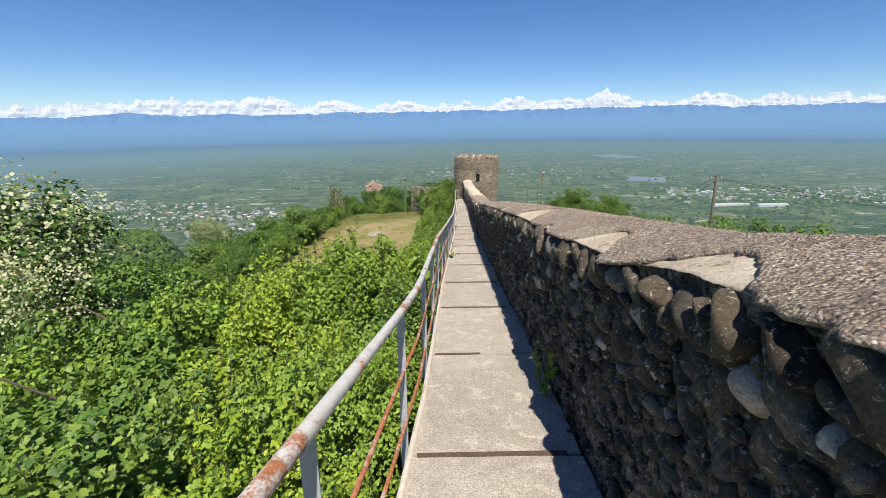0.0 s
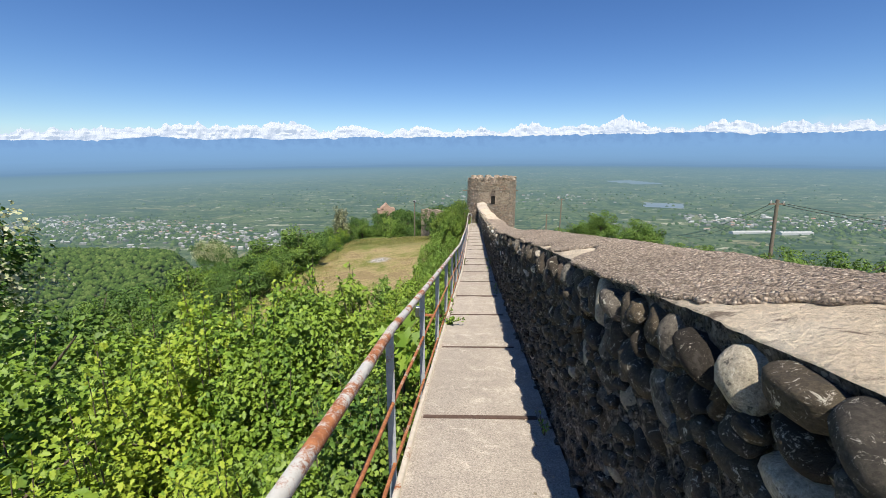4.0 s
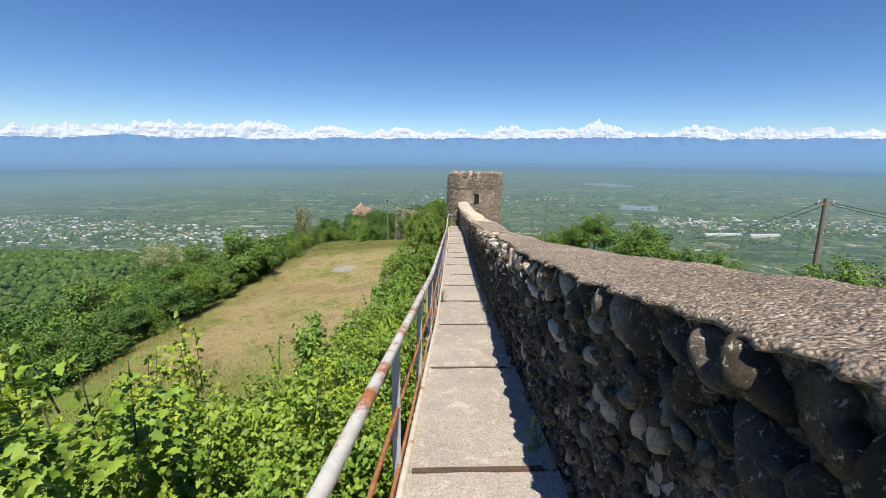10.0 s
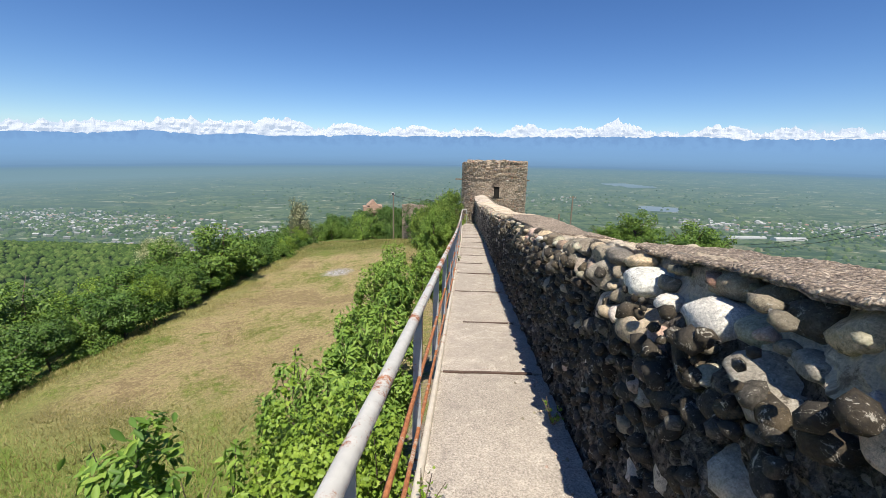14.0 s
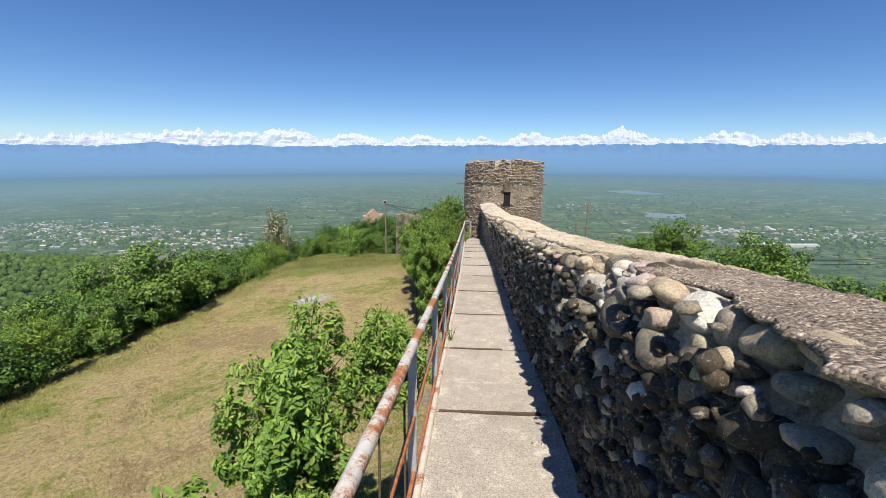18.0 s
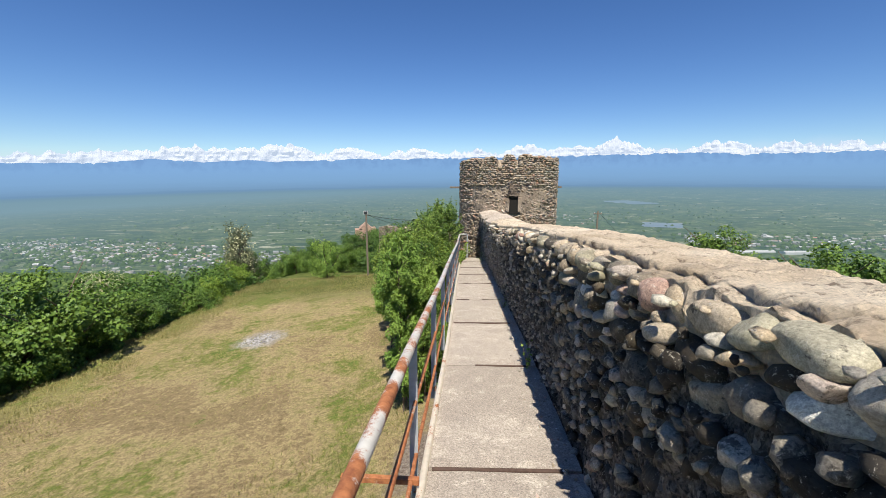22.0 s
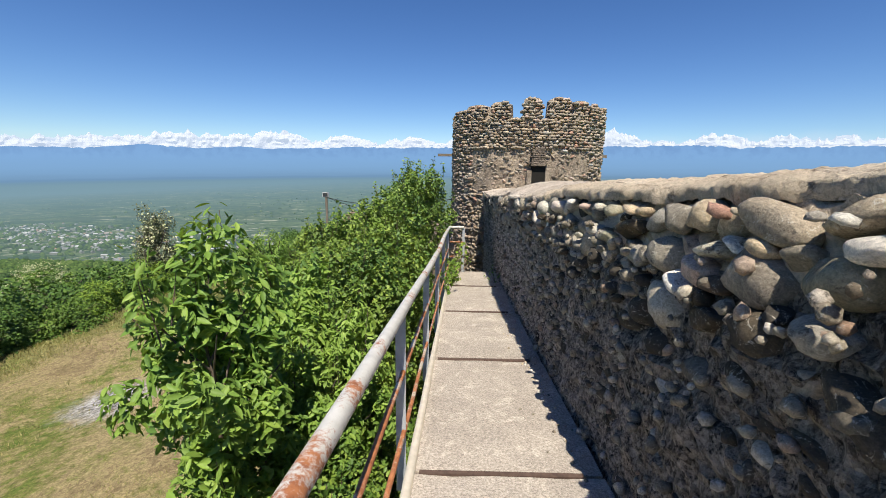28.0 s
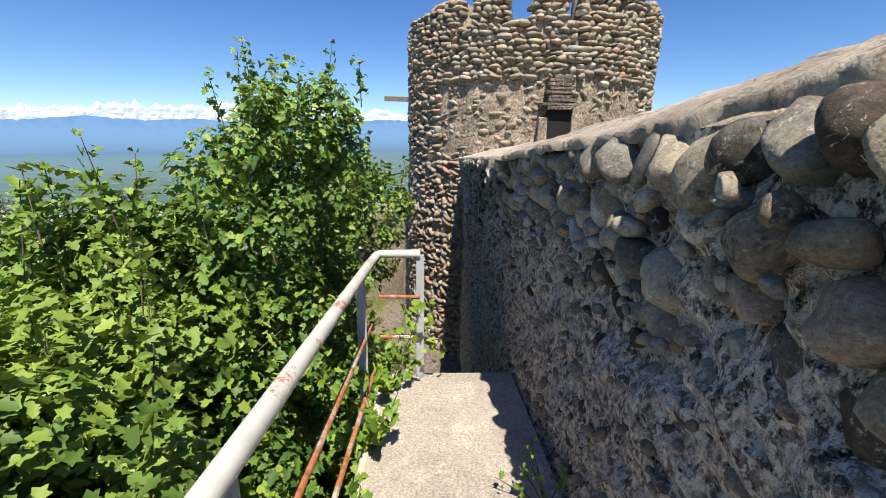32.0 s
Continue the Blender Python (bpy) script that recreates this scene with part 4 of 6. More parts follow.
def wall_stones():
    rng = random.Random(7)
    pack, laid = Packing(), []

    def lay(y, down, length, height, tilt, slack, bold=0.0):
        tz, sz = float(top_z(y)), float(slab_z(y))
        z = tz - down
        if z < sz + 0.03 or not pack.add(y, z, length * 0.5, height * 0.5, tilt, slack):
            return
        depth = min(length, 0.9 * height + 0.05) * rng.uniform(0.95, 1.25)
        top_part = float(np.interp(down, (0.1, 0.36, 0.75), (1.0, 0.5, 0.12)))
        deep = 0.6 if y > 31.5 and down > 0.35 else 1.0
        out = (0.022 + 0.058 * top_part) * deep * rng.uniform(0.7, 1.35) + bold
        depth += 2 * bold
        core = 0.045 + 0.045 * down / max(0.3, tz - sz) + float(shoulder(y, down))
        x = float(face_x(y)) + core + depth * 0.5 - out
        laid.append((y, down, stone_pose(x, y, z, length * 1.02, height * 1.02, depth, tilt, rng, 10)))

    for y, down, length, height, tilt in SLUMPED:
        lay(y, down, length, height, tilt, 0.4, 0.04)
    y = -3.6
    while y < 43.6:                                         # the row under the cap
        if y < 12.4:
            length, height, tilt = rng.uniform(0.15, 0.26), rng.uniform(0.09, 0.13), rng.gauss(45, 18)
        elif y < 35:
            length, height, tilt = rng.uniform(0.1, 0.22), rng.uniform(0.065, 0.125), rng.gauss(-3, 14)
        else:
            length, height, tilt = rng.uniform(0.1, 0.16), rng.uniform(0.07, 0.1), rng.gauss(60, 30)
        half = 0.5 * math.hypot(length * math.cos(radians(tilt)), height * math.sin(radians(tilt)))
        rise = 0.5 * math.hypot(length * math.sin(radians(tilt)), height * math.cos(radians(tilt)))
        y += half
        lay(y, rise + (rng.uniform(-0.005, 0.02) if 12.4 < y < 35 else rng.uniform(-0.02, 0.01) if y > 35 else rng.uniform(0.005, 0.035)), length, height, tilt, 0.5)
        y += half * 0.98
    for size, tries in ((1.0, 2600), (0.7, 5200), (0.48, 9000), (0.33, 9000)):
        for i in range(tries):
            y = rng.uniform(-3.6, 43.6)
            tall = float(top_z(y) - slab_z(y))
            down = rng.uniform(0.05, max(0.3, tall)) if rng.random() < 0.6 else rng.uniform(0.05, 0.5)
            if rng.random() > stone_share(y, down):
                continue
            length, height = size * rng.uniform(0.17, 0.27), size * rng.uniform(0.11, 0.155)
            if y < 12.4:
                length, height = length * 1.15, height * 1.05
            elif y > 33.5:
                length, height = length * 0.68, height * 0.7
            else:
                length, height = length * 0.88, height * 0.88
            tilt = rng.gauss(40, 20) if y < 12.4 else rng.gauss(0, 18) if y < 35 and down < 0.5 else rng.gauss(35, 35)
            lay(y, down, length, height, tilt, 0.86)
    chips = []
    pebbles = []
    for i in range(5600):                                   # dark rubble and chips in the mortar
        y = rng.uniform(-3.5, 43.5)
        tz, sz = float(top_z(y)), float(slab_z(y))
        s = rng.uniform(0.02, 0.075) * (0.6 if y > 27 else 1)
        z = sz + (tz - 0.12 - sz) * rng.random()
        if y > 38.5 and rng.random() < 0.6:
            z -= rng.uniform(0, 1.6)
        (pebbles if y > 25 + rng.uniform(-2, 2) else chips).append(stone_pose(float(face_x(y)) + 0.03 + 0.045 * (tz - z) / 1.3 + rng.uniform(-0.025, 0.01), y, z, s * rng.uniform(1, 1.7), s, s * 1.2, rng.uniform(-90, 90), rng, 40))
    scraps = len(chips)
    for i in range(260):                                    # stones lying in the pale bed on top
        y = rng.uniform(12.6, 34)
        u = rng.random() ** 2
        s = rng.uniform(0.02, 0.07)
        z = float(top_z(y)) - 0.035 + float(crown(y)) * math.sin(math.pi * min(1, u * 0.8)) - s * 0.12
        chips.append(stone_pose(float(face_x(y)) + float(cap_width(y)) * u, y, z, s * rng.uniform(1, 1.8), s * 0.7, s * 1.3, rng.uniform(-20, 20), rng, 20))
    litter = []
    for i in range(1500):
        y = rng.uniform(-3.5, 39)
        s = rng.uniform(0.006, 0.022)
        litter.append(stone_pose(float(face_x(y)) + 0.03 - abs(rng.gauss(0, 0.09)), y, float(slab_z(y)) + s * 0.2, s * rng.uniform(1, 1.6), s, s, rng.uniform(0, 90), rng, 60))
    tagged(joined("litter", litter, CHIPS, M_COBBLE_JOINED, wall), "crumbs of mortar and stone at the foot of the wall", kind="stuff")
    laid.sort(key=lambda q: q[1])
    groups = collections.defaultdict(list)
    count = 0
    for y, down, m in laid:
        chance = rng.random()
        # Tones darken below the top: painted shade on top of real stone variety.
        if 14.0 < y < 15.3 and down < 0.3:
            tone = "pale" if chance < 0.7 else "grey"
        elif 20.6 < y < 21.9 and down < 0.7:
            tone = "pale" if chance < 0.45 and down < 0.4 else "grey" if chance < 0.8 else "dark"
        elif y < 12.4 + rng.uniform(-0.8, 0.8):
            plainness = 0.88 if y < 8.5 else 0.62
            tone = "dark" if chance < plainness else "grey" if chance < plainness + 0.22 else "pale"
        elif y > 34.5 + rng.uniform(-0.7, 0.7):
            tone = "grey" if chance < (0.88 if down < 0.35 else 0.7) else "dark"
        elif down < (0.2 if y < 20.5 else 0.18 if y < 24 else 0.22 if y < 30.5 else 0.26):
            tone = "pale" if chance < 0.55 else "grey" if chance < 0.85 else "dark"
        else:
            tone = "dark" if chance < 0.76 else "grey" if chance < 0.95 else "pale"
        if count < 300 and down < 0.17 and (y < 2 or 12.5 < y < 38) and chance < 0.75:
            ob = new("stone", {"dark": DARK_STONES, "grey": GREY_STONES, "pale": STONES}[tone][rng.randrange(8)])
            ob.parent = wall
            ob.matrix_basis = m
            count += 1
        else:
            groups[tone, down < 0.42].append(m)
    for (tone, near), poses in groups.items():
        mat, label = {"dark": (M_DARK_SHADED_JOINED, "dark grey river cobbles with painted shade, set in old mortar"), "grey": (M_GREY_JOINED, "grey river cobbles set in old mortar"), "pale": (M_COBBLE_JOINED, "brown and pale river cobbles set in old mortar")}[tone]
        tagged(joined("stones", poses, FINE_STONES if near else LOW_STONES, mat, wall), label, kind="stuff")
    tagged(joined("rubble", chips[:scraps], CHIPS, M_DARK_SHADED_JOINED, wall), "small dark rubble and chips in the mortar", kind="stuff")
    tagged(joined("rubble", pebbles, CHIPS, M_GREY_JOINED, wall), "small grey pebbles in pale mortar", kind="stuff")
    tagged(joined("rubble", chips[scraps:], CHIPS, M_COBBLE_JOINED, wall), "small pale stones in the wall top", kind="stuff")


wall_stones()

# ---- the tower ----
TOWER = Vector((1.82, 46.05, 0))
TOWER_R = 2.5
tower = tagged(new("tower"), "round coursed-cobble watchtower with a crumbling crenellated top", "tower", kind="structure")
MERLONS = ((-66, 12, -1.62), (-47, 10, -1.53), (-26.5, 7, -1.5), (-4.5, 6.5, -1.41), (14.5, 7.5, -1.39), (32, 7, -1.44), (48, 7, -1.5), (68, 7, -1.5),
           (92, 8, -1.5), (116, 8, -1.5), (140, 8, -1.5), (164, 8, -1.5), (-172, 8, -1.5), (-148, 8, -1.5), (-124, 8, -1.5), (-96, 10, -1.7))


def tower_top(deg):
    """Height of the parapet at an angle seen from the walk: 0 faces it, positive to the right."""
    h = -1.96 + 0.04 * line_noise(np.array([deg]), 0.2, 61)[0]
    for c, w, z in MERLONS:
        d = abs((deg - c + 180) % 360 - 180)
        if d < w:
            h = max(h, z - 0.1 * (d / w) ** 4)
    return h


def tower_point(deg, z, r):
    a = radians(deg)
    return TOWER.x + r * math.sin(a), TOWER.y - r * math.cos(a), z


def tower_core():
    degs = np.linspace(-180, 180, 361)
    outer, rows = [], 60
    zs = np.linspace(0, 1, rows)
    tops = np.array([tower_top(d) for d in degs])
    cols = []
    for k in zs:
        z = -10.5 + (tops + 10.5) * k
        cols.append(np.stack([TOWER.x + (TOWER_R - 0.085) * np.sin(np.radians(degs)), TOWER.y - (TOWER_R - 0.085) * np.cos(np.radians(degs)), z], -1))
    for z in (tops - 0.02, np.full_like(tops, -3.3)):
        cols.append(np.stack([TOWER.x + (TOWER_R - 0.5) * np.sin(np.radians(degs)), TOWER.y - (TOWER_R - 0.5) * np.cos(np.radians(degs)), z], -1))
    co = np.stack(cols, 1)
    n = vnoise(co.reshape(-1, 3), 5, 71, 4).reshape(co.shape[:2]) * 0.05
    rad = np.stack([np.sin(np.radians(degs)), -np.cos(np.radians(degs)), 0 * degs], -1)
    co += rad[:, None] * n[..., None]
    bulk("tower_body", co.reshape(-1, 3), grid_faces(len(degs), len(cols)), M_TOWER, tower, True)
    bm = bmesh.new()
    bmesh.ops.create_circle(bm, cap_ends=True, radius=TOWER_R - 0.4, segments=48, matrix=Matrix.Translation((TOWER.x, TOWER.y, -3.2)))
    part("roof_deck", bm, M_MORTAR, tower, "bare earth and stone deck")


M_TOWER = mortar_material("tower_mortar", (0.4, 0.325, 0.245), (0.23, 0.18, 0.135), (0.46, 0.4, 0.32), 0.5)
M_CORBEL = mortar_material("corbel_brick", (0.24, 0.19, 0.145), (0.13, 0.105, 0.085), (0.36, 0.31, 0.25))
BROWN = tuple((p, tuple(v * 1.3 for v in c)) for p, c in ((0.0, (0.15, 0.125, 0.1)), (0.2, (0.27, 0.225, 0.17)), (0.4, (0.2, 0.175, 0.145)), (0.55, (0.34, 0.27, 0.19)), (0.7, (0.24, 0.175, 0.125)), (0.85, (0.31, 0.28, 0.23)), (0.95, (0.3, 0.17, 0.12)), (1.0, (0.52, 0.48, 0.42))))
M_BROWN = cobble_material("tower_cobble", "object", BROWN, (0.11, 0.092, 0.074), 0.6)
M_BROWN_JOINED = cobble_material("tower_cobble_joined", "island", BROWN, (0.11, 0.092, 0.074), 0.6)
TOWER_STONES = [cobble_mesh("stone", 140 + s, 7 + s // 2, 2, M_BROWN, s % 3 > 0, True, 0.68) for s in range(8)]
TOWER_JOINED = [mesh_arrays(cobble_mesh("stone_low", 150 + s, 7 + s // 2, 2, M_BROWN_JOINED, s % 3 > 0, True, 0.68)) for s in range(10)]


def tower_stones():
    rng = random.Random(12)
    single, rest = [], []
    z = -8.6
    while z < -1.2:
        coursed = z > -2.85
        h = rng.uniform(0.085, 0.115) if coursed else rng.uniform(0.075, 0.11)
        deg = -180.0 + rng.uniform(0, 5)
        while deg < 180:
            length = rng.choice((rng.uniform(0.09, 0.14), rng.uniform(0.12, 0.19), rng.uniform(0.17, 0.25)))
            span = math.degrees(length / TOWER_R)
            deg += span * 0.5
            zz = z + rng.uniform(-0.012, 0.012) + (0 if coursed else rng.uniform(-0.04, 0.04))
            rough_patch = -2.85 > z > -4.2 and -50 < deg < 45
            hidden = abs(deg) > 105
            door = z < -3.02 and abs(deg - 1.5) < 6 and z > -4.1
            if zz < tower_top(deg) - 0.02 and not hidden and not door and rng.random() > (0.36 if rough_patch else 0.04):
                proud = rng.uniform(-0.02, 0.022) - (0.055 if rough_patch else 0)
                depth = 0.24
                x, y, zz = tower_point(deg, zz, TOWER_R - depth * 0.465 + proud)
                tilt = rng.gauss(0, 7) if coursed else rng.gauss(0, 22)
                if not coursed and z < -4.3:
                    tilt += 30 * (1 if int(z * 8) % 2 else -1)
                m = (Matrix.Translation((x, y, zz)) @ Matrix.Rotation(radians(deg - 90), 4, "Z") @ Matrix.Rotation(radians(tilt), 4, "X")
                     @ Matrix.Diagonal((depth, length * rng.uniform(1.1, 1.3), h * rng.uniform(0.95, 1.2), 1)))
                (single if coursed and abs(deg) < 80 else rest).append((z, m))
            deg += span * 0.5
        z += h * 0.86
    rng.shuffle(single)
    for z, m in single[:300]:
        ob = new("stone", TOWER_STONES[rng.randrange(8)])
        ob.parent = tower
        ob.matrix_basis = m
    tagged(joined("stones", [m for _, m in single[300:] + rest], TOWER_JOINED, M_BROWN_JOINED, tower), "brown and grey cobbles laid in courses", kind="stuff")


tower_core()
tower_stones()

# ---- walkway ----
walkway = tagged(new("walkway"), "narrow sloping walkway of weathered concrete slabs", "walkway", kind="structure")
JOINTS = (-4.6, -3.0, -1.4, 0.22, 1.83, 3.54, 5.2, 6.89, 8.46, 9.93, 11.58, 13.2, 14.75, 16.36, 17.9, 19.8, 21.6, 23.04, 24.55, 26.22, 27.85, 29.42, 31.01, 32.89, 34.33, 35.91, 37.56, 39.1)


def slab_piece(y0, y1, lift, rng):
    bm = bmesh.new()
    n, k = 10, 6
    top, low = [], []
    for i in range(n):
        y = y0 + (y1 - y0) * i / (n - 1)
        zc = float(slab_z(y0)) + (float(slab_z(y1)) - float(slab_z(y0))) * i / (n - 1) + lift
        l, r = float(edge_x(y)) + 0.0, float(face_x(y)) + 0.06
        row = []
        for j in range(k):
            x = l + (r - l) * j / (k - 1)
            worn = 0.007 if i in (0, n - 1) or j == 0 else 0
            row.append(bm.verts.new((x, y + float(joint_skew(y)) * j / (k - 1), zc - worn * rng.uniform(0.3, 1.6) + 0.004 * noise.noise(Vector((x * 3, y * 3, 0))))))
        top.append(row)
        low.append([bm.verts.new((row[0].co.x, y, zc - 0.09)), bm.verts.new((row[-1].co.x, y + float(joint_skew(y)), zc - 0.09))])
    for i in range(n - 1):
        for j in range(k - 1):
            bm.faces.new((top[i][j], top[i][j + 1], top[i + 1][j + 1], top[i + 1][j]))
        bm.faces.new((low[i][0], top[i][0], top[i + 1][0], low[i + 1][0]))
        bm.faces.new((low[i][1], low[i + 1][1], top[i + 1][-1], top[i][-1]))
        bm.faces.new((low[i][0], low[i + 1][0], low[i + 1][1], low[i][1]))
    bm.faces.new((*top[0][::-1], low[0][0], low[0][1]))
    bm.faces.new((*top[-1], low[-1][1], low[-1][0]))
    return bm


rng = random.Random(3)
for i, (y0, y1) in enumerate(zip(JOINTS, JOINTS[1:])):
    part("slab", slab_piece(y0 + 0.013, y1 - 0.013, rng.uniform(-0.004, 0.004), rng), M_SLAB, walkway)
    l, r = float(edge_x(y0)) + 0.02, float(face_x(y0)) - 0.03
    for a, b in {4: ((0.0, 0.5),), 22: ((0.0, 0.3), (0.6, 1.0)), 17: ((0.0, 0.75),), 14: ((0.2, 1.0),), 20: ((0.35, 1.0),)}.get(i, ((0.0, 1.0),)):
        bm = bmesh.new()
        thin = 0.012 if i % 3 else 0.018
        turn = Matrix.Translation((l, y0, float(slab_z(y0)))) @ Matrix.Rotation(math.atan2(float(joint_skew(y0)), r - l), 4, "Z")
        box(bm, ((r - l) * a, -thin, -0.02), ((r - l) * b, thin, 0.003), turn)
        part("joint_strip", bm, M_STRIP, walkway, "dark rusted steel joint strip")


def edge_channel():
    ys = np.arange(-4.6, 39.15, 0.12)
    l, z = edge_x(ys), slab_z(ys)
    prof = ((-0.004, -0.1), (-0.004, 0.012), (-0.03, 0.014), (-0.042, 0.008), (-0.042, -0.1))
    co = np.stack([np.stack([l + a, ys, z + b], -1) for a, b in prof], 1).reshape(-1, 3)
    return bulk("edge_channel", co, grid_faces(len(ys), len(prof)), M_EDGE, walkway)


tagged(edge_channel(), "pale painted steel edge with chipped rim")

# ---- railing ----
railing = tagged(new("railing"), "white-painted steel tube railing with rust patches along the walkway", "railing")


def rail_h(y):
    return np.interp(y, (-1.3, 0.3, 1.6, 4.5, 6.2, 8, 11.3, 13, 19.5, 21, 26, 28.5, 34.5, 36, 37, 39),
                     (1.0, 0.91, 0.88, 0.94, 0.9, 0.86, 0.81, 0.78, 0.83, 0.81, 0.77, 0.725, 0.715, 0.74, 0.81, 0.86))


def mid_h(y):
    return np.interp(y, (0, 6, 13, 21.5, 28, 33.6, 37.5), (0.49, 0.46, 0.37, 0.37, 0.39, 0.41, 0.49))


def low_h(y):
    return np.interp(y, (0, 7, 13, 22, 28, 34, 37.8), (0.12, 0.0, 0.05, 0.01, 0.07, 0.09, 0.17))


def rail_run(h, dx, y0, y1, wob, seed):
    ys = np.arange(y0, y1, 0.25)
    wobble = wob * line_noise(ys, 0.8, seed, 3)
    return np.stack([rail_x(ys) + dx + wobble, ys, slab_z(ys) + h(ys) + wobble], -1)


END_Y = 39.0
top_path = rail_run(rail_h, 0.0, -4.5, END_Y, 0.006, 81)
corner = np.array([[rail_x(END_Y) + 0.005, END_Y, slab_z(END_Y) + 0.86], [rail_x(END_Y) + 0.03, END_Y + 0.03, slab_z(END_Y) + 0.86], [-0.2, END_Y + 0.03, slab_z(END_Y) + 0.865]])
tagged(tubes("handrail", [(np.concatenate([top_path, corner]), 0.0255)], M_RAIL, railing, 14), "white-painted steel tube handrail flaking to orange rust")
tagged(tubes("lower_rail", [(rail_run(mid_h, 0.0, -4.5, END_Y, 0.012, 82), 0.0125)], M_PIPE, railing, 8), "thin rusted pipe")
tagged(tubes("lower_rail", [(rail_run(low_h, 0.0, -4.5, END_Y, 0.012, 83), 0.0125)], M_PIPE, railing, 8), "thin rusted pipe")
for h in (0.58, 0.3):
    z = float(slab_z(END_Y)) + h
    tubes("end_rail", [(np.array([[float(edge_x(END_Y)) - 0.04, END_Y + 0.03, z], [-0.3, END_Y + 0.03, z], [-0.2, END_Y + 0.03, z]]), 0.012)], M_PIPE, railing, 8)


def post(x, y, base, top):
    """An upright of angle steel."""
    bm = bmesh.new()
    box(bm, (x - 0.024, y - 0.003, base), (x + 0.024, y + 0.003, top))
    box(bm, (x - 0.024, y + 0.003, base), (x - 0.018, y + 0.045, top))
    return part("post", bm, M_POST, railing)


for k in range(-3, 28):
    y = 1.775 + k * 1.361
    post(float(rail_x(y)) - 0.012, y, float(slab_z(y)) - 0.25, float(slab_z(y)) + float(rail_h(y)) - 0.02)
post(-0.2, END_Y + 0.03, float(slab_z(END_Y)) - 0.1, float(slab_z(END_Y)) + 0.85)

# ---- plants ----
LEAF_SHAPES = {
    # half outlines (along, across) of a leaf; each leaf is two folded halves
    "maple": ((0, 0), (-0.08, 0.3), (0.2, 0.27), (0.36, 0.52), (0.5, 0.25), (0.76, 0.25), (1.0, 0.0)),
    "oval": ((0, 0), (0.2, 0.13), (0.5, 0.19), (0.8, 0.11), (1.0, 0.0)),
    "clump": ((0, 0), (0.3, 0.42), (0.75, 0.36), (1.0, 0.0)),
    "palm": ((0, 0), (-0.12, 0.28), (0.12, 0.2), (0.25, 0.56), (0.42, 0.2), (0.7, 0.42), (0.68, 0.15), (1.0, 0.0)),
}


def leaf_arrays(pos, normal, size, kind, rng):
    """Leaves at pos, facing along normal: corners and faces (one polygon for each half)."""
    n = len(pos)
    shape = np.array(LEAF_SHAPES[kind])
    k = len(shape)
    rand = rng.normal(size=(n, 3))
    along = np.cross(normal, rand)
    along /= np.linalg.norm(along, axis=1, keepdims=True) + 1e-9
    along[:, 2] -= 0.35
    along /= np.linalg.norm(along, axis=1, keepdims=True) + 1e-9
    across = np.cross(normal, along)
    across /= np.linalg.norm(across, axis=1, keepdims=True) + 1e-9
    up = np.cross(along, across)
    s = size * rng.uniform(0.6, 1.25, n)
    lift = 0.22
    a = shape[:, 0][None, :, None] - 0.35
    b = shape[:, 1][None, :, None]
    droop = -0.18 * (shape[:, 0][None, :, None] ** 2)
    left = along[:, None] * a + across[:, None] * b + up[:, None] * (b * lift + droop)
    right = along[:, None] * a - across[:, None] * b + up[:, None] * (b * lift + droop)
    co = pos[:, None] + s[:, None, None] * np.concatenate([left, right[:, 1:-1]], 1)
    m = 2 * k - 2
    base = np.arange(n)[:, None] * m
    lf = base + np.arange(k)[None]
    rf = base + np.array([0, *range(k, m), k - 1])[None, ::-1]
    return co.reshape(-1, 3), np.concatenate([lf, rf])


def crown_points(rng, count, clumps, radius, height, low, fill=0.12):
    """Leaf places and facings over a crown built of many clumps."""
    c = rng.normal(size=(clumps, 3))
    c /= np.linalg.norm(c, axis=1, keepdims=True)
    c *= rng.uniform(0.35, 0.95, (clumps, 1))
    size = rng.uniform(0.13, 0.27, clumps)
    pick = rng.integers(0, clumps, count)
    d = rng.normal(size=(count, 3))
    d /= np.linalg.norm(d, axis=1, keepdims=True)
    r = np.where(rng.random(count) < fill, rng.random(count) ** 0.5, rng.uniform(0.8, 1.1, count))
    p = c[pick] + d * (size[pick] * r)[:, None]
    out = 0.7 * d + 0.4 * c[pick] + np.array([0, 0, 0.85]) + 0.4 * rng.normal(size=(count, 3))
    out /= np.linalg.norm(out, axis=1, keepdims=True)
    p = p * np.array([radius, radius, height / 2]) + np.array([0, 0, low + height / 2])
    return p, out


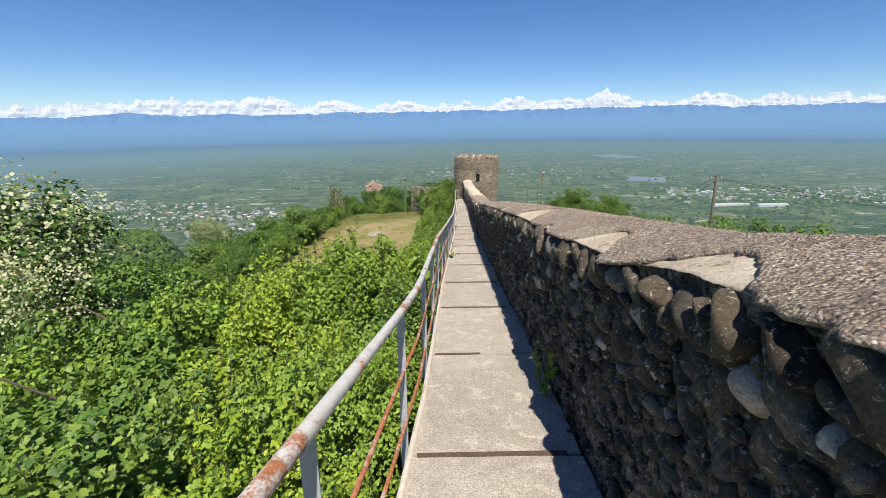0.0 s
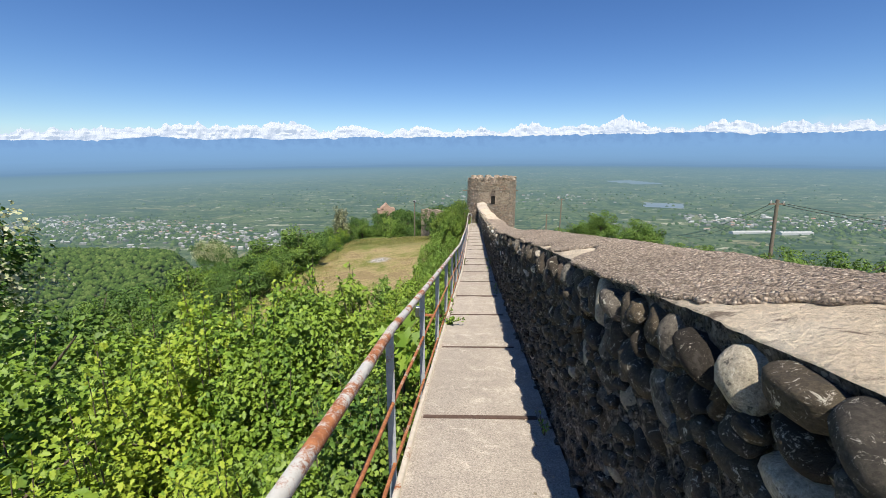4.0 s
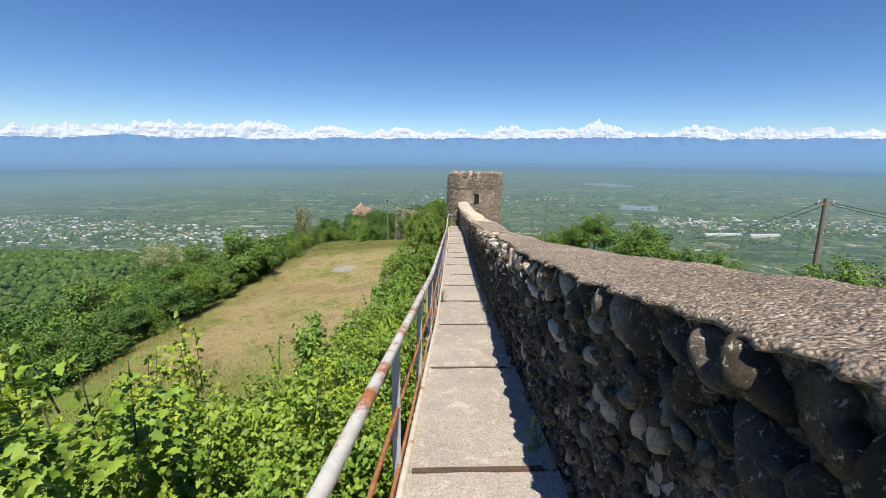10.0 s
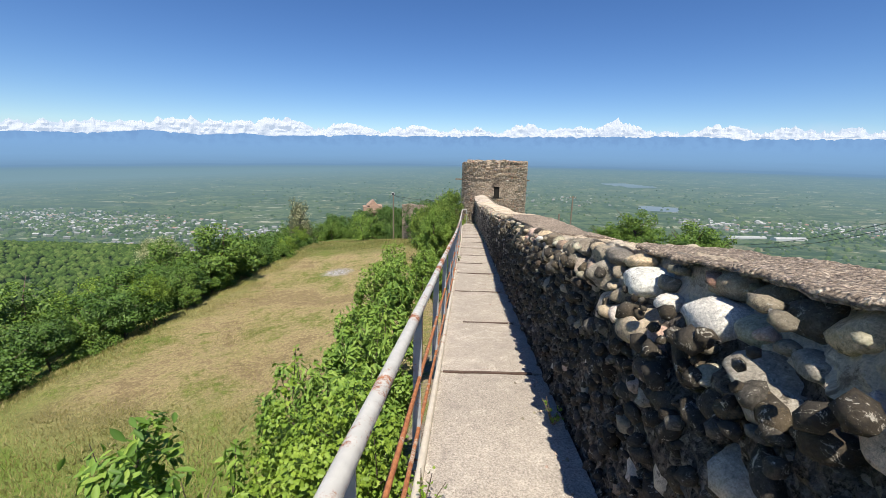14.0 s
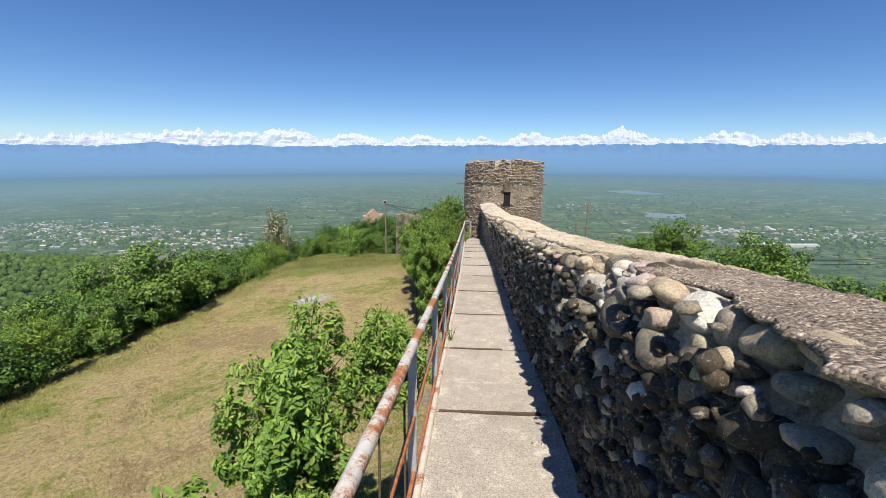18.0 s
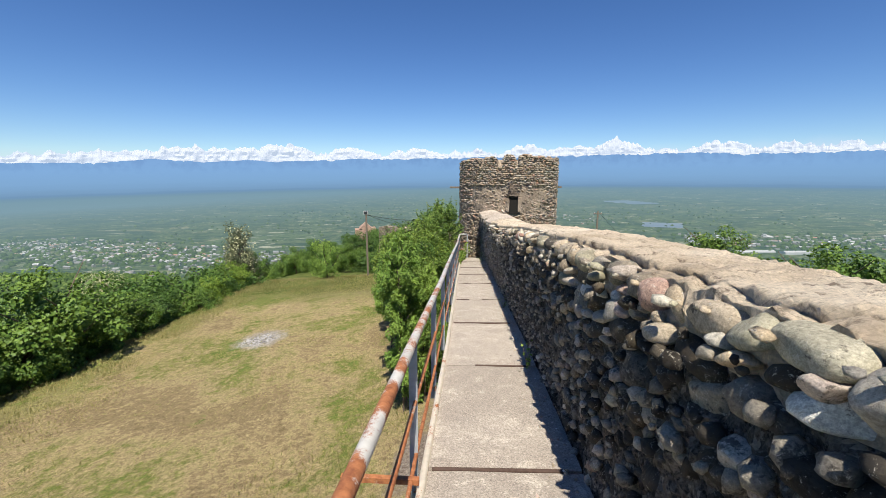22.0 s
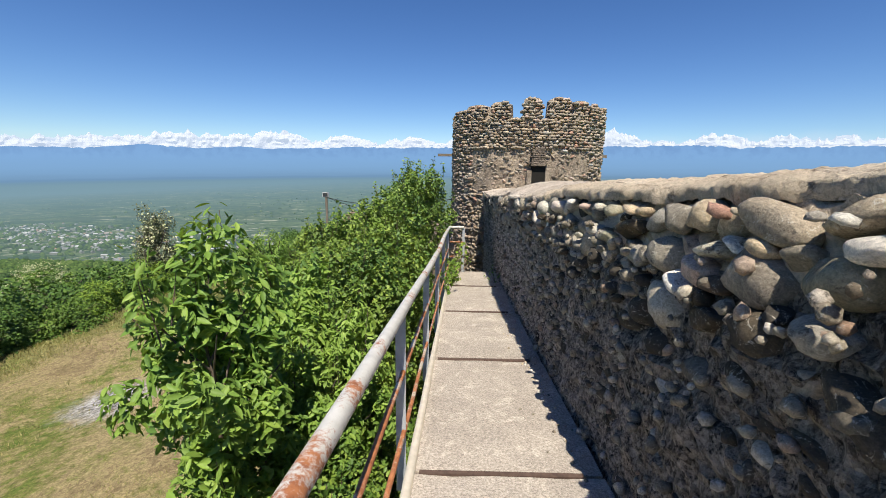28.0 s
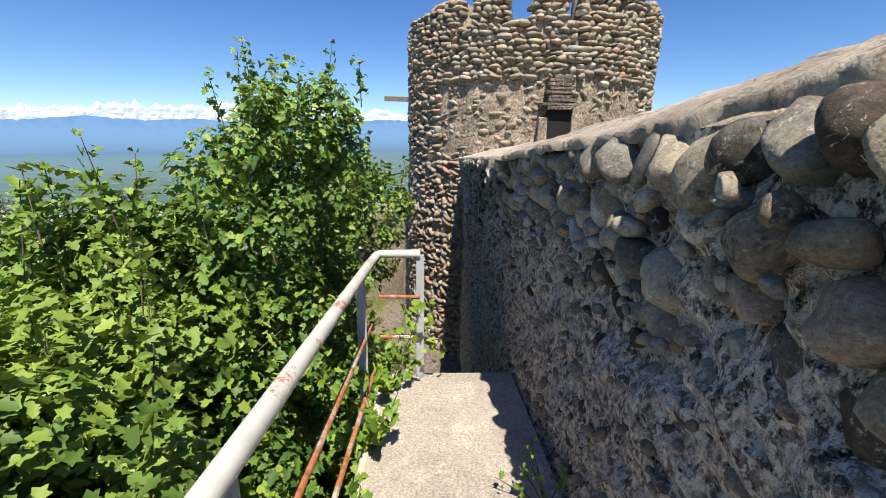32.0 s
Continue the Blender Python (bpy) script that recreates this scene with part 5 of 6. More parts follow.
def plant(name, seed, radius, height, low, count, leaf, kind, mat, label, category, clumps=26, limbs=7, blossom=0, shoots=0, stem=0.05):
    """A shrub or tree: a trunk with limbs and a crown of leaves. Built at the origin; copies share its meshes."""
    rng = np.random.default_rng(seed)
    thing = tagged(new(name), label, category)
    runs = []
    trunk_top = low + height * 0.55
    bend = rng.uniform(-0.1, 0.1, (5, 2)) * radius
    trunk = np.array([[bend[i, 0] * i / 4, bend[i, 1] * i / 4, -0.4 + (trunk_top + 0.4) * i / 4] for i in range(5)])
    trunk[0, 2] = -4.0
    runs.append((trunk, np.linspace(stem, stem * 0.4, 5)))
    for i in range(limbs):
        a = rng.uniform(0, 2 * np.pi)
        z0 = low * 0.7 + (trunk_top - low * 0.7) * rng.uniform(0.05, 0.9)
        end = np.array([np.cos(a) * radius * rng.uniform(0.5, 0.85), np.sin(a) * radius * rng.uniform(0.5, 0.85), z0 + height * rng.uniform(0.2, 0.5)])
        f = (z0 + 0.4) / (trunk_top + 0.4) * 4
        start = np.array([np.interp(f, range(5), trunk[:, q]) for q in range(3)])
        mid = (start + end) / 2 + rng.uniform(-0.1, 0.1, 3) * radius
        runs.append((np.array([start, mid, end]), np.array([stem * 0.45, stem * 0.3, stem * 0.12])))
    p, out = crown_points(rng, count, clumps, radius, height, low)
    for i in range(shoots):
        a, r = rng.uniform(0, 2 * np.pi), radius * rng.uniform(0.1, 0.8)
        base = np.array([np.cos(a) * r, np.sin(a) * r, low + height * rng.uniform(0.6, 0.85)])
        tip = base + np.array([rng.uniform(-0.12, 0.12), rng.uniform(-0.12, 0.12), rng.uniform(0.35, 0.75)]) * min(1.5, height / 2)
        k = np.linspace(0, 1, 16)[:, None]
        line = base + (tip - base) * k
        runs.append((line[::5], np.array([0.01, 0.008, 0.006, 0.004])))
        lp = np.repeat(line[3:], 2, 0) + rng.normal(size=(26, 3)) * leaf * 0.45
        ln = rng.normal(size=(26, 3)) * 0.6 + np.array([0, 0, 0.8])
        p, out = np.concatenate([p, lp]), np.concatenate([out, ln / np.linalg.norm(ln, axis=1, keepdims=True)])
    tubes("trunk", runs[:1], M_BARK, thing, 8)
    tagged(tubes("branchwork", runs[1:], M_BARK, thing, 5), kind="stuff")
    co, faces = leaf_arrays(p, out, leaf, kind, rng)
    tagged(bulk("crown", co, faces, mat, thing), kind="stuff")
    if blossom:
        q, out = crown_points(rng, blossom, clumps * 3, radius * 1.03, height * 1.05, low)
        keep = q[:, 2] > low + height * 0.3
        co, faces = leaf_arrays(q[keep], out[keep], leaf * 0.75, "clump", rng)
        bulk("blossom", co, faces, M_FLOWER, thing)
    return thing


PLANTS = {
    "maple_a": plant("shrub", 101, 1.35, 3.2, 0.3, 6500, 0.095, "maple", M_LEAF_BRIGHT, "bright green maple-leaved shrub growing beside the walkway", "shrub", 62, shoots=6),
    "maple_b": plant("shrub", 102, 1.5, 3.0, 0.2, 6500, 0.085, "maple", M_LEAF_BRIGHT, "dense light green maple-leaved shrub", "shrub", 70, shoots=4),
    "yellow": plant("shrub", 103, 1.25, 3.2, 0.3, 5200, 0.085, "maple", M_LEAF_YELLOW, "yellow-green young maple shrub", "shrub", 58, shoots=8),
    "walnut": plant("shrub", 104, 1.1, 3.4, 0.2, 4200, 0.185, "oval", M_LEAF_MID, "large-leaved green walnut shrub beside the railing", "shrub", 48, shoots=10),
    "dark": plant("shrub", 105, 1.6, 3.6, 0.2, 5600, 0.112, "maple", M_LEAF_DEEP, "dense green maple-leaved shrub below the tower", "shrub", 58, shoots=16),
    "hedge": plant("tree", 106, 2.4, 4.2, 0.4, 9500, 0.12, "clump", M_LEAF_DARK, "dark green broadleaf tree on the hillside", "tree", 72, limbs=9, stem=0.1),
    "hedge_b": plant("tree", 107, 2.2, 3.8, 0.5, 9500, 0.115, "clump", M_LEAF_TREE, "mid-green broadleaf tree on the hillside", "tree", 64, limbs=9, stem=0.1),
    "locust": plant("tree", 108, 1.9, 4.4, 0.6, 5000, 0.12, "clump", M_LEAF_DARK, "flowering tree with white blossom", "tree", 56, limbs=12, blossom=4600, stem=0.1),
    "thorn": plant("tree", 111, 1.25, 4.9, 0.5, 5200, 0.15, "oval", M_LEAF_GREY, "thin grey-green thorn tree with bare twigs and few white flowers", "tree", 60, limbs=34, blossom=800, shoots=14, stem=0.09),
    "small": plant("tree", 109, 1.15, 2.9, 0.5, 2800, 0.13, "oval", M_LEAF_MID, "small round fruit tree standing on the lawn", "tree", 44, limbs=9, stem=0.07),
}
used = set()


def grow(kind, x, y, top, scale=1.0, turn=0.0, z=None):
    """Stand a plant so that its crown ends at height top, rooted in the ground."""
    src = PLANTS[kind]
    tall = {"maple_a": 3.5, "maple_b": 3.2, "yellow": 3.5, "walnut": 3.6, "dark": 3.8, "hedge": 4.6, "hedge_b": 4.3, "locust": 5.0, "thorn": 5.6, "small": 3.4}[kind]
    m = Matrix.Translation((x, y, top - tall * scale)) @ Matrix.Rotation(turn, 4, "Z")
    ob = src if kind not in used else copy_thing(src, m)
    used.add(kind)
    ob.matrix_basis = m
    ob.scale = (scale, scale, scale)
    return ob


def thicket_top(x, y):
    """Height of the thicket beside the walkway."""
    rise = float(np.interp(y, (-3, 6, 8, 9.2, 10.8, 12, 13.5, 16, 19), (-0.55, -0.5, -0.15, 0.12, 0.32, 0.0, -0.5, -0.3, -0.5)))
    if x > -1.9:
        rise = min(rise, -0.15)
    return float(slab_z(y)) + rise - float(np.interp(y, (6, 8, 11, 12.5), (0.26, 0.16, 0.12, 0.22))) * (-x - 1.3)


rng = random.Random(21)
for row, x0 in enumerate((-1.55, -3.2, -5.2, -7.8, -10.8)):
    y = -2.8 + 0.6 * row
    last = (19.0, 17.8, 14.5, 14.0, 15.0)[row]
    while y < last:
        kind = rng.choice(("maple_a", "maple_b", "maple_a", "yellow", "yellow", "dark") if row < 3 else ("maple_b", "hedge_b", "maple_a"))
        if y > 13.5 and row < 2:
            kind = rng.choice(("walnut", "maple_b", "walnut"))
        x = x0 + rng.uniform(-0.25, 0.25)
        grow(kind, x, y, thicket_top(x, y) + rng.uniform(-0.8, 0.2), (0.62, 0.95, 1.15, 1.35, 1.4)[row] * rng.uniform(0.9, 1.12), rng.uniform(0, 6.3))
        y += (1.05, 1.55, 2.0, 2.5, 2.7)[row]
for x, y, top, s in ((-1.9, 20.6, -4.1, 0.7), (-1.65, 22.2, -3.3, 0.5), (-2.5, 21.4, -4.3, 0.7), (-1.5, 19.5, -3.4, 0.65), (-2.9, 19.6, -4.6, 0.8), (-1.25, 23.5, -3.35, 0.42), (-2.0, 23.4, -3.25, 0.5), (-2.4, 22.8, -3.7, 0.5), (-1.0, 24.1, -3.65, 0.4)):
    grow("walnut", x, y, top, s, x * 7 + y)
for x, y, top, s in ((-1.8, 33.7, -3.65, 0.5), (-1.8, 35.6, -4.4, 0.55), (-1.25, 34.9, -4.65, 0.45), (-1.75, 33.8, -4.9, 0.48), (-2.0, 34.2, -4.3, 0.48), (-1.7, 33.9, -6.2, 0.5), (-1.95, 35.0, -4.5, 0.52), (-1.5, 34.5, -4.75, 0.42), (-2.4, 35.7, -4.8, 0.5)):
    grow("walnut", x, y, top, s, x * 7 + y)
for x, y, top, s in ((-1.15, 39.6, -3.3, 0.42), (-1.5, 38.9, -3.95, 0.5), (-1.6, 40.6, -3.6, 0.5), (-1.5, 36.6, -4.3, 0.45), (-2.2, 36.5, -4.45, 0.5), (-2.4, 37.8, -4.6, 0.55), (-2.9, 39.6, -5.0, 0.65), (-3.2, 42.0, -5.2, 0.75), (-1.45, 37.3, -4.15, 0.5), (-1.3, 42.4, -3.9, 0.6), (-1.9, 41.6, -4.5, 0.5), (-1.5, 38.0, -4.35, 0.5),
                     (-1.6, 38.1, -4.7, 0.6), (-1.7, 40.2, -5.0, 0.75), (-2.2, 44.2, -4.6, 0.7), (-2.8, 46.4, -5.2, 0.65), (-1.6, 37.6, -5.4, 0.55), (-1.6, 36.2, -5.6, 0.5), (-2.7, 39.0, -4.3, 0.5), (-2.0, 38.8, -4.05, 0.5)):
    grow("dark", x, y, top, s, x * 5 + y)
for x, y, top, s in ((-1.25, 34.2, -5.7, 0.42), (-1.3, 35.4, -5.9, 0.5), (-1.4, 38.3, -6.2, 0.5), (-1.4, 40.2, -5.8, 0.7), (-1.7, 42.0, -5.9, 0.75), (-1.3, 34.8, -7.1, 0.5), (-1.4, 36.4, -7.1, 0.6), (-1.5, 38.6, -7.2, 0.65)):
    grow("dark", x, y, top, s, x * 9 + y)
for kind, x, y, top, s in (("maple_a", -3.2, 10.5, -1.5, 1.0), ("yellow", -4.5, 10.7, -1.95, 1.0), ("maple_b", -2.7, 9.4, -1.25, 0.85), ("yellow", -5.8, 10.2, -2.2, 1.1), ("maple_a", -4.0, 9.3, -1.6, 1.0)):
    grow(kind, x, y, top, s, x * 3 + y)
grow("small", -10.1, 52.0, -6.7, 1.12, 0.4)
grow("thorn", -16.2, 51.6, -5.5, 0.95, 1.0)
for x, y, top, s, kind in ((-17.2, 13.6, -0.15, 1.65, "locust"), (-15.4, 12.4, -2.6, 1.1, "locust"), (-48, 74.6, -15.2, 1.3, "locust"), (-45, 73, -16.0, 1.1, "locust"), (-51, 75.5, -15.8, 1.2, "locust")):
    grow(kind, x, y, top, s, y)
# trees along the left edge and the far end of the terrace, then down the slope
for i in range(84):
    k = (i % 64) / 63
    band = rng.random() if i < 64 else 0.0
    y = 17 + 37 * k + rng.uniform(-1, 1)
    if i >= 64:
        y = 23 + 29 * (i - 64) / 19 + rng.uniform(-0.6, 0.6)
    x = -16.2 - 14 * band ** 1.4 - (1.6 if y < 30 else 0) + (rng.uniform(-0.2, 0.9) if i >= 64 else 0)
    tall = (rng.choice((2.6, 3.2, 3.8, 4.7)) + rng.uniform(-0.3, 0.3) if i < 64 else rng.uniform(1.7, 3.0)) * float(np.interp(y, (36, 44), (1.0, 0.68)))
    grow(rng.choice(("hedge", "hedge", "hedge_b", "maple_b", "hedge_b")), x, y, float(ground_z(x, y)) + tall, (1.15 if i < 64 else 0.7) * rng.uniform(0.75, 1.05), rng.uniform(0, 6.3))
for i in range(34):
    x = -24 + 22 * i / 33 + rng.uniform(-0.8, 0.8)
    y = 58 + rng.uniform(0, 9)
    grow(rng.choice(("hedge", "hedge_b", "hedge_b")), x, y, float(ground_z(x, y)) + rng.uniform(1.7, 2.9), rng.uniform(0.6, 0.85), rng.uniform(0, 6.3))
for x, y, top, s in ((-4.6, 51.5, -5.6, 0.8), (-3.2, 53.5, -5.2, 0.9), (-5.9, 54.0, -6.2, 0.8), (-1.9, 51.0, -5.4, 0.8), (-3.9, 49.2, -6.4, 0.7)):
    grow("hedge", x, y, top, s, x * 3)
for x, y, s in ((-22, 100, 1.1), (-30, 104, 1.2), (-17, 96, 1.0), (-35, 98, 1.2), (-25, 90, 1.1), (-13, 84, 1.0), (-32, 120, 1.2), (-21, 118, 1.1)):
    grow("hedge", x, y, float(ground_z(x, y)) + 4.6, s, x)
# trees below the wall on its far side
for x, y, top, s in ((15.4, 42.4, -5.15, 1.15), (16.5, 41.8, -5.5, 1.0), (18.9, 40.2, -6.9, 1.0), (13.9, 48.2, -5.1, 1.0), (12.2, 50.2, -6.6, 0.9), (16.6, 44.8, -6.0, 1.1), (10.4, 53, -8.0, 1.0), (8.4, 54, -8.7, 0.9), (20.6, 39.2, -6.8, 1.0),
                     (6.6, 53, -9.1, 0.9), (17.6, 26.6, -4.2, 0.9), (20.2, 25.8, -4.2, 1.0), (23, 25, -4.3, 1.1), (15.2, 30, -6.1, 0.8), (26, 23, -4.3, 1.1), (21.5, 30, -5.8, 1.0)):
    grow("hedge_b", x, y, top, s, x + y)

# ---- leftover small plants along the walkway ----
PLANTS["fig"] = plant("fig_plant", 120, 0.5, 1.0, 0.1, 70, 0.34, "palm", M_LEAF_BRIGHT, "young fig plant with large lobed leaves beside the railing", "plant", 9, limbs=5, stem=0.02)
fig = PLANTS["fig"]
fig.matrix_basis = Matrix.Translation((-0.95, 7.2, -1.95))


def weed(x, y, z, seed, size=0.16, count=26, kind="maple", mat=None):
    """A sprig of leaves growing out of a joint."""
    rng = np.random.default_rng(seed)
    thing = tagged(new("weed"), "small green weed growing from a crack beside the slabs", "weed", "weeds along the walkway")
    k = rng.random((count, 1)) ** 0.7
    ways = rng.normal(size=(7, 3)) * 0.38 + np.array([-0.1, 0, 0.8])
    p = k * (ways[rng.integers(0, 7, count)] + rng.normal(size=(count, 3)) * 0.07) * size
    nrm = rng.normal(size=(count, 3)) * 0.6 + np.array([0, -0.3, 0.8])
    co, f = leaf_arrays(p, nrm / np.linalg.norm(nrm, axis=1, keepdims=True), size * 0.13, kind, rng)
    tagged(bulk("leaves", co, f, mat or M_LEAF_BRIGHT, thing), kind="stuff")
    stems = [(np.array([[0, 0, -0.02], q * 0.5, q]), np.array([0.004, 0.003, 0.002])) for q in ways * size]
    tagged(tubes("stalk", stems, M_BARK, thing, 4), kind="stuff")
    thing.matrix_basis = Matrix.Translation((x, y, z))
    return thing


for i, (y, side, size) in enumerate(((7.9, 0, 0.3), (1.1, 1, 0.28), (14.7, 0, 0.2), (23.3, 0, 0.18), (13.9, 1, 0.2), (15.6, 1, 0.16), (10.2, 1, 0.18), (27.9, 1, 0.2), (5.0, 1, 0.14),
                                     (37.9, 1, 0.22), (30.4, 1, 0.12), (37.6, 0, 0.34), (38.3, 0, 0.42), (38.8, 0, 0.45), (37.0, 0, 0.25))):
    x = float(face_x(y)) - 0.02 if side else float(edge_x(y)) + 0.02
    weed(x, y, float(slab_z(y)) + 0.01, 200 + i, size, 45 if size < 0.25 else 150)

# ---- tower details ----
M_WOOD = plain("grey_wood", (0.2, 0.16, 0.12), 0.9, 0, 0.5, 30)
M_OPENING_SHADE = plain("opening_shade", (0.02, 0.018, 0.015), 1.0, 0, 0.2)


def tower_box(name, deg, z0, z1, half, r0, r1, mat, label=""):
    """A block set into or onto the tower's face."""
    bm = bmesh.new()
    box(bm, (-half, -r1, z0), (half, -r0, z1))
    bmesh.ops.bevel(bm, geom=bm.edges[:], offset=0.008, segments=1, affect="EDGES")
    ob = part(name, bm, mat, tower, label)
    ob.matrix_basis = Matrix.Translation((TOWER.x, TOWER.y, 0)) @ Matrix.Rotation(radians(deg), 4, "Z")
    return ob


# Openings are solid blocks; near-black colour stands in for their inner shade.
tower_box("opening", 1.5, -4.1, -3.28, 0.2, TOWER_R - 0.4, TOWER_R + 0.035, M_OPENING_SHADE, "slit opening above the wall top, its inner shade a dark block")
rng = random.Random(8)
for i in range(9):
    tower_box("lintel_course", 1.5 + rng.uniform(-0.9, 0.9), -3.29 + i * 0.06, -3.238 + i * 0.06 + rng.uniform(-0.006, 0.004), 0.25 + rng.uniform(-0.05, 0.05) - 0.008 * i, TOWER_R - 0.3, TOWER_R + 0.13 - 0.013 * i + rng.uniform(-0.02, 0.02), M_CORBEL, "flat brick course of a corbel")
tower_box("jamb_stone", -4.5, -4.0, -3.4, 0.07, TOWER_R - 0.3, TOWER_R + 0.07, M_TOWER)
tower_box("jamb_stone", 7.5, -4.0, -3.35, 0.07, TOWER_R - 0.3, TOWER_R + 0.06, M_TOWER)
tower_box("opening", -3, -5.55, -5.1, 0.16, TOWER_R - 0.4, TOWER_R + 0.02, M_OPENING_SHADE, "small hole, its inner shade a dark block")
for deg, z, out in ((-86, -2.98, 0.5), (88, -2.95, 0.22)):
    bm = bmesh.new()
    box(bm, (-0.05, -TOWER_R - out, z - 0.045), (0.05, -TOWER_R + 0.2, z + 0.045))
    ob = part("beam_end", bm, M_WOOD, tower, "weathered wooden beam end")
    ob.matrix_basis = Matrix.Translation((TOWER.x, TOWER.y, 0)) @ Matrix.Rotation(radians(deg), 4, "Z")


# ---- poles and wires ----
def sag(a, b, drop, n=14):
    a, b = np.array(a, float), np.array(b, float)
    k = np.linspace(0, 1, n)[:, None]
    p = a + (b - a) * k
    p[:, 2] -= (4 * k * (1 - k))[:, 0] * drop
    return p


def utility_pole(x, y, top, bottom, radius, arm, label, lean=0.0):
    thing = tagged(new("utility_pole"), label, "pole", "utility poles")
    tubes("shaft", [(np.array([[-lean, 0, bottom - top - 0.6], [-lean / 2, 0, (bottom - top) / 2], [0, 0, 0]]), np.array([radius * 1.25, radius * 1.1, radius]))], M_POLE, thing, 10)
    if arm:
        bm = bmesh.new()
        box(bm, (-arm, -0.05, -0.32), (arm, 0.05, -0.22))
        part("crossarm", bm, M_POLE, thing)
        for q in (-arm * 0.8, arm * 0.8):
            tubes("insulator", [(np.array([[q, 0, -0.22], [q, 0, -0.14], [q, 0, -0.05]]), np.array([0.03, 0.05, 0.02]))], plain("insulator_glass", (0.5, 0.5, 0.48), 0.3), thing, 8)
    thing.matrix_basis = Matrix.Translation((x, y, top))
    return thing


utility_pole(18.25, 28.8, -1.75, -8.5, 0.1, 0.45, "leaning weathered wooden utility pole with wires", -0.35)
lamp_pole = utility_pole(-7.05, 51.5, -4.88, -10.3, 0.06, 0, "slim grey wooden pole with a floodlight on the lawn")
bm = bmesh.new()
box(bm, (-0.17, -0.07, -0.12), (0.13, 0.07, 0.12))
bmesh.ops.bevel(bm, geom=bm.edges[:], offset=0.015, segments=2, affect="EDGES")
flood = part("floodlight", bm, plain("grey_lamp_housing", (0.45, 0.46, 0.47), 0.5), lamp_pole, "grey floodlight housing")
bm = bmesh.new()
box(bm, (-0.14, -0.078, -0.09), (0.1, -0.066, 0.09))
part("lamp_glass", bm, plain("dark_lamp_glass", (0.05, 0.055, 0.06), 0.1), flood, "dark lamp glass")
utility_pole(14.9, 74, -6.7, -18, 0.1, 0.5, "far slender utility pole with crossing wires")
utility_pole(10.1, 60, -7.4, -12, 0.09, 0, "short dark pole among trees")
for a, b, d in (((18.0, 28.8, -1.95), (20.9, 46, -7.4), 0.4), ((18.5, 28.8, -1.95), (21.6, 46, -7.6), 0.5), ((18.0, 28.8, -1.95), (48, 33, -5.5), 0.7), ((18.5, 28.8, -1.95), (48, 34, -5.0), 0.6),
                ((14.7, 74, -6.9), (6.0, 70, -11), 0.4), ((15.1, 74, -6.9), (26, 84, -14), 0.6), ((-7.05, 51.5, -5.0), (-0.6, 46.2, -4.5), 0.3), ((-7.05, 51.5, -5.0), (-2.4, 60, -7.0), 0.4)):
    tagged(tubes("power_line", [(sag(a, b, d), 0.016 if d > 0.55 else 0.014)], M_WIRE, None, 5), "dark sagging overhead wire between poles", "wire", "overhead wires")

# ---- far ruin with a red-roofed house ----
M_BRICK = plain("old_brick", (0.4, 0.27, 0.2), 0.9, 0, 0.5, 2)
ruin = tagged(new("church_ruin"), "small roofless brick church with a gabled front among trees", "building")
bm = bmesh.new()
for lo, hi in (((-2.6, -2, -6), (-0.8, 2, 0)), ((0.8, -2, -6), (2.6, 2, 0.3)), ((-0.8, -2, -1.6), (0.8, 2, 0.6)), ((-0.8, 1.2, -6), (0.8, 2, -1.6))):
    box(bm, lo, hi)
part("wall", bm, M_BRICK, ruin)
bm = bmesh.new()
g = [bm.verts.new(v) for v in ((-1.6, -1.9, 0.3), (1.6, -1.9, 0.3), (0.2, -1.9, 1.8), (-1.6, 1.9, 0.3), (1.6, 1.9, 0.3), (0.2, 1.9, 1.8))]
for f in ((0, 1, 2), (5, 4, 3), (0, 2, 5, 3), (1, 4, 5, 2)):
    bm.faces.new([g[i] for i in f])
part("gable", bm, M_BRICK, ruin)
ruin.matrix_basis = Matrix.Translation((-27.0, 129, -16.6)) @ Matrix.Rotation(0.3, 4, "Z")


def house_arrays(x, y, z, w, d, h, roof, turn):
    c, s = math.cos(turn), math.sin(turn)
    pts = [(-w, -d, -3), (w, -d, -3), (w, d, -3), (-w, d, -3), (-w, -d, h), (w, -d, h), (w, d, h), (-w, d, h), (-w, 0, h + roof), (w, 0, h + roof)]
    co = np.array([(x + c * p[0] - s * p[1], y + s * p[0] + c * p[1], z + p[2]) for p in pts])
    walls = ((0, 1, 5, 4), (1, 2, 6, 5), (2, 3, 7, 6), (3, 0, 4, 7), (4, 8, 7, 7), (5, 6, 9, 9))
    roofs = ((4, 5, 9, 8), (6, 7, 8, 9))
    return co, walls, roofs


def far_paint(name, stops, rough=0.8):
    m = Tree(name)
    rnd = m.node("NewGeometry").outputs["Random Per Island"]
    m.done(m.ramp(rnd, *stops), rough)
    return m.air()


M_HOUSE = far_paint("far_house_walls", ((0.0, (0.15, 0.14, 0.125)), (0.5, (0.27, 0.26, 0.235)), (1.0, (0.45, 0.44, 0.42))))
M_ROOF = far_paint("far_roofs", ((0.0, (0.16, 0.16, 0.165)), (0.5, (0.33, 0.335, 0.34)), (0.82, (0.66, 0.66, 0.66)), (0.9, (0.4, 0.26, 0.2)), (1.0, (0.45, 0.22, 0.15))))
M_PANEL = far_paint("solar_panels", ((0.0, (0.14, 0.19, 0.27)), (1.0, (0.22, 0.27, 0.34))), 0.3)
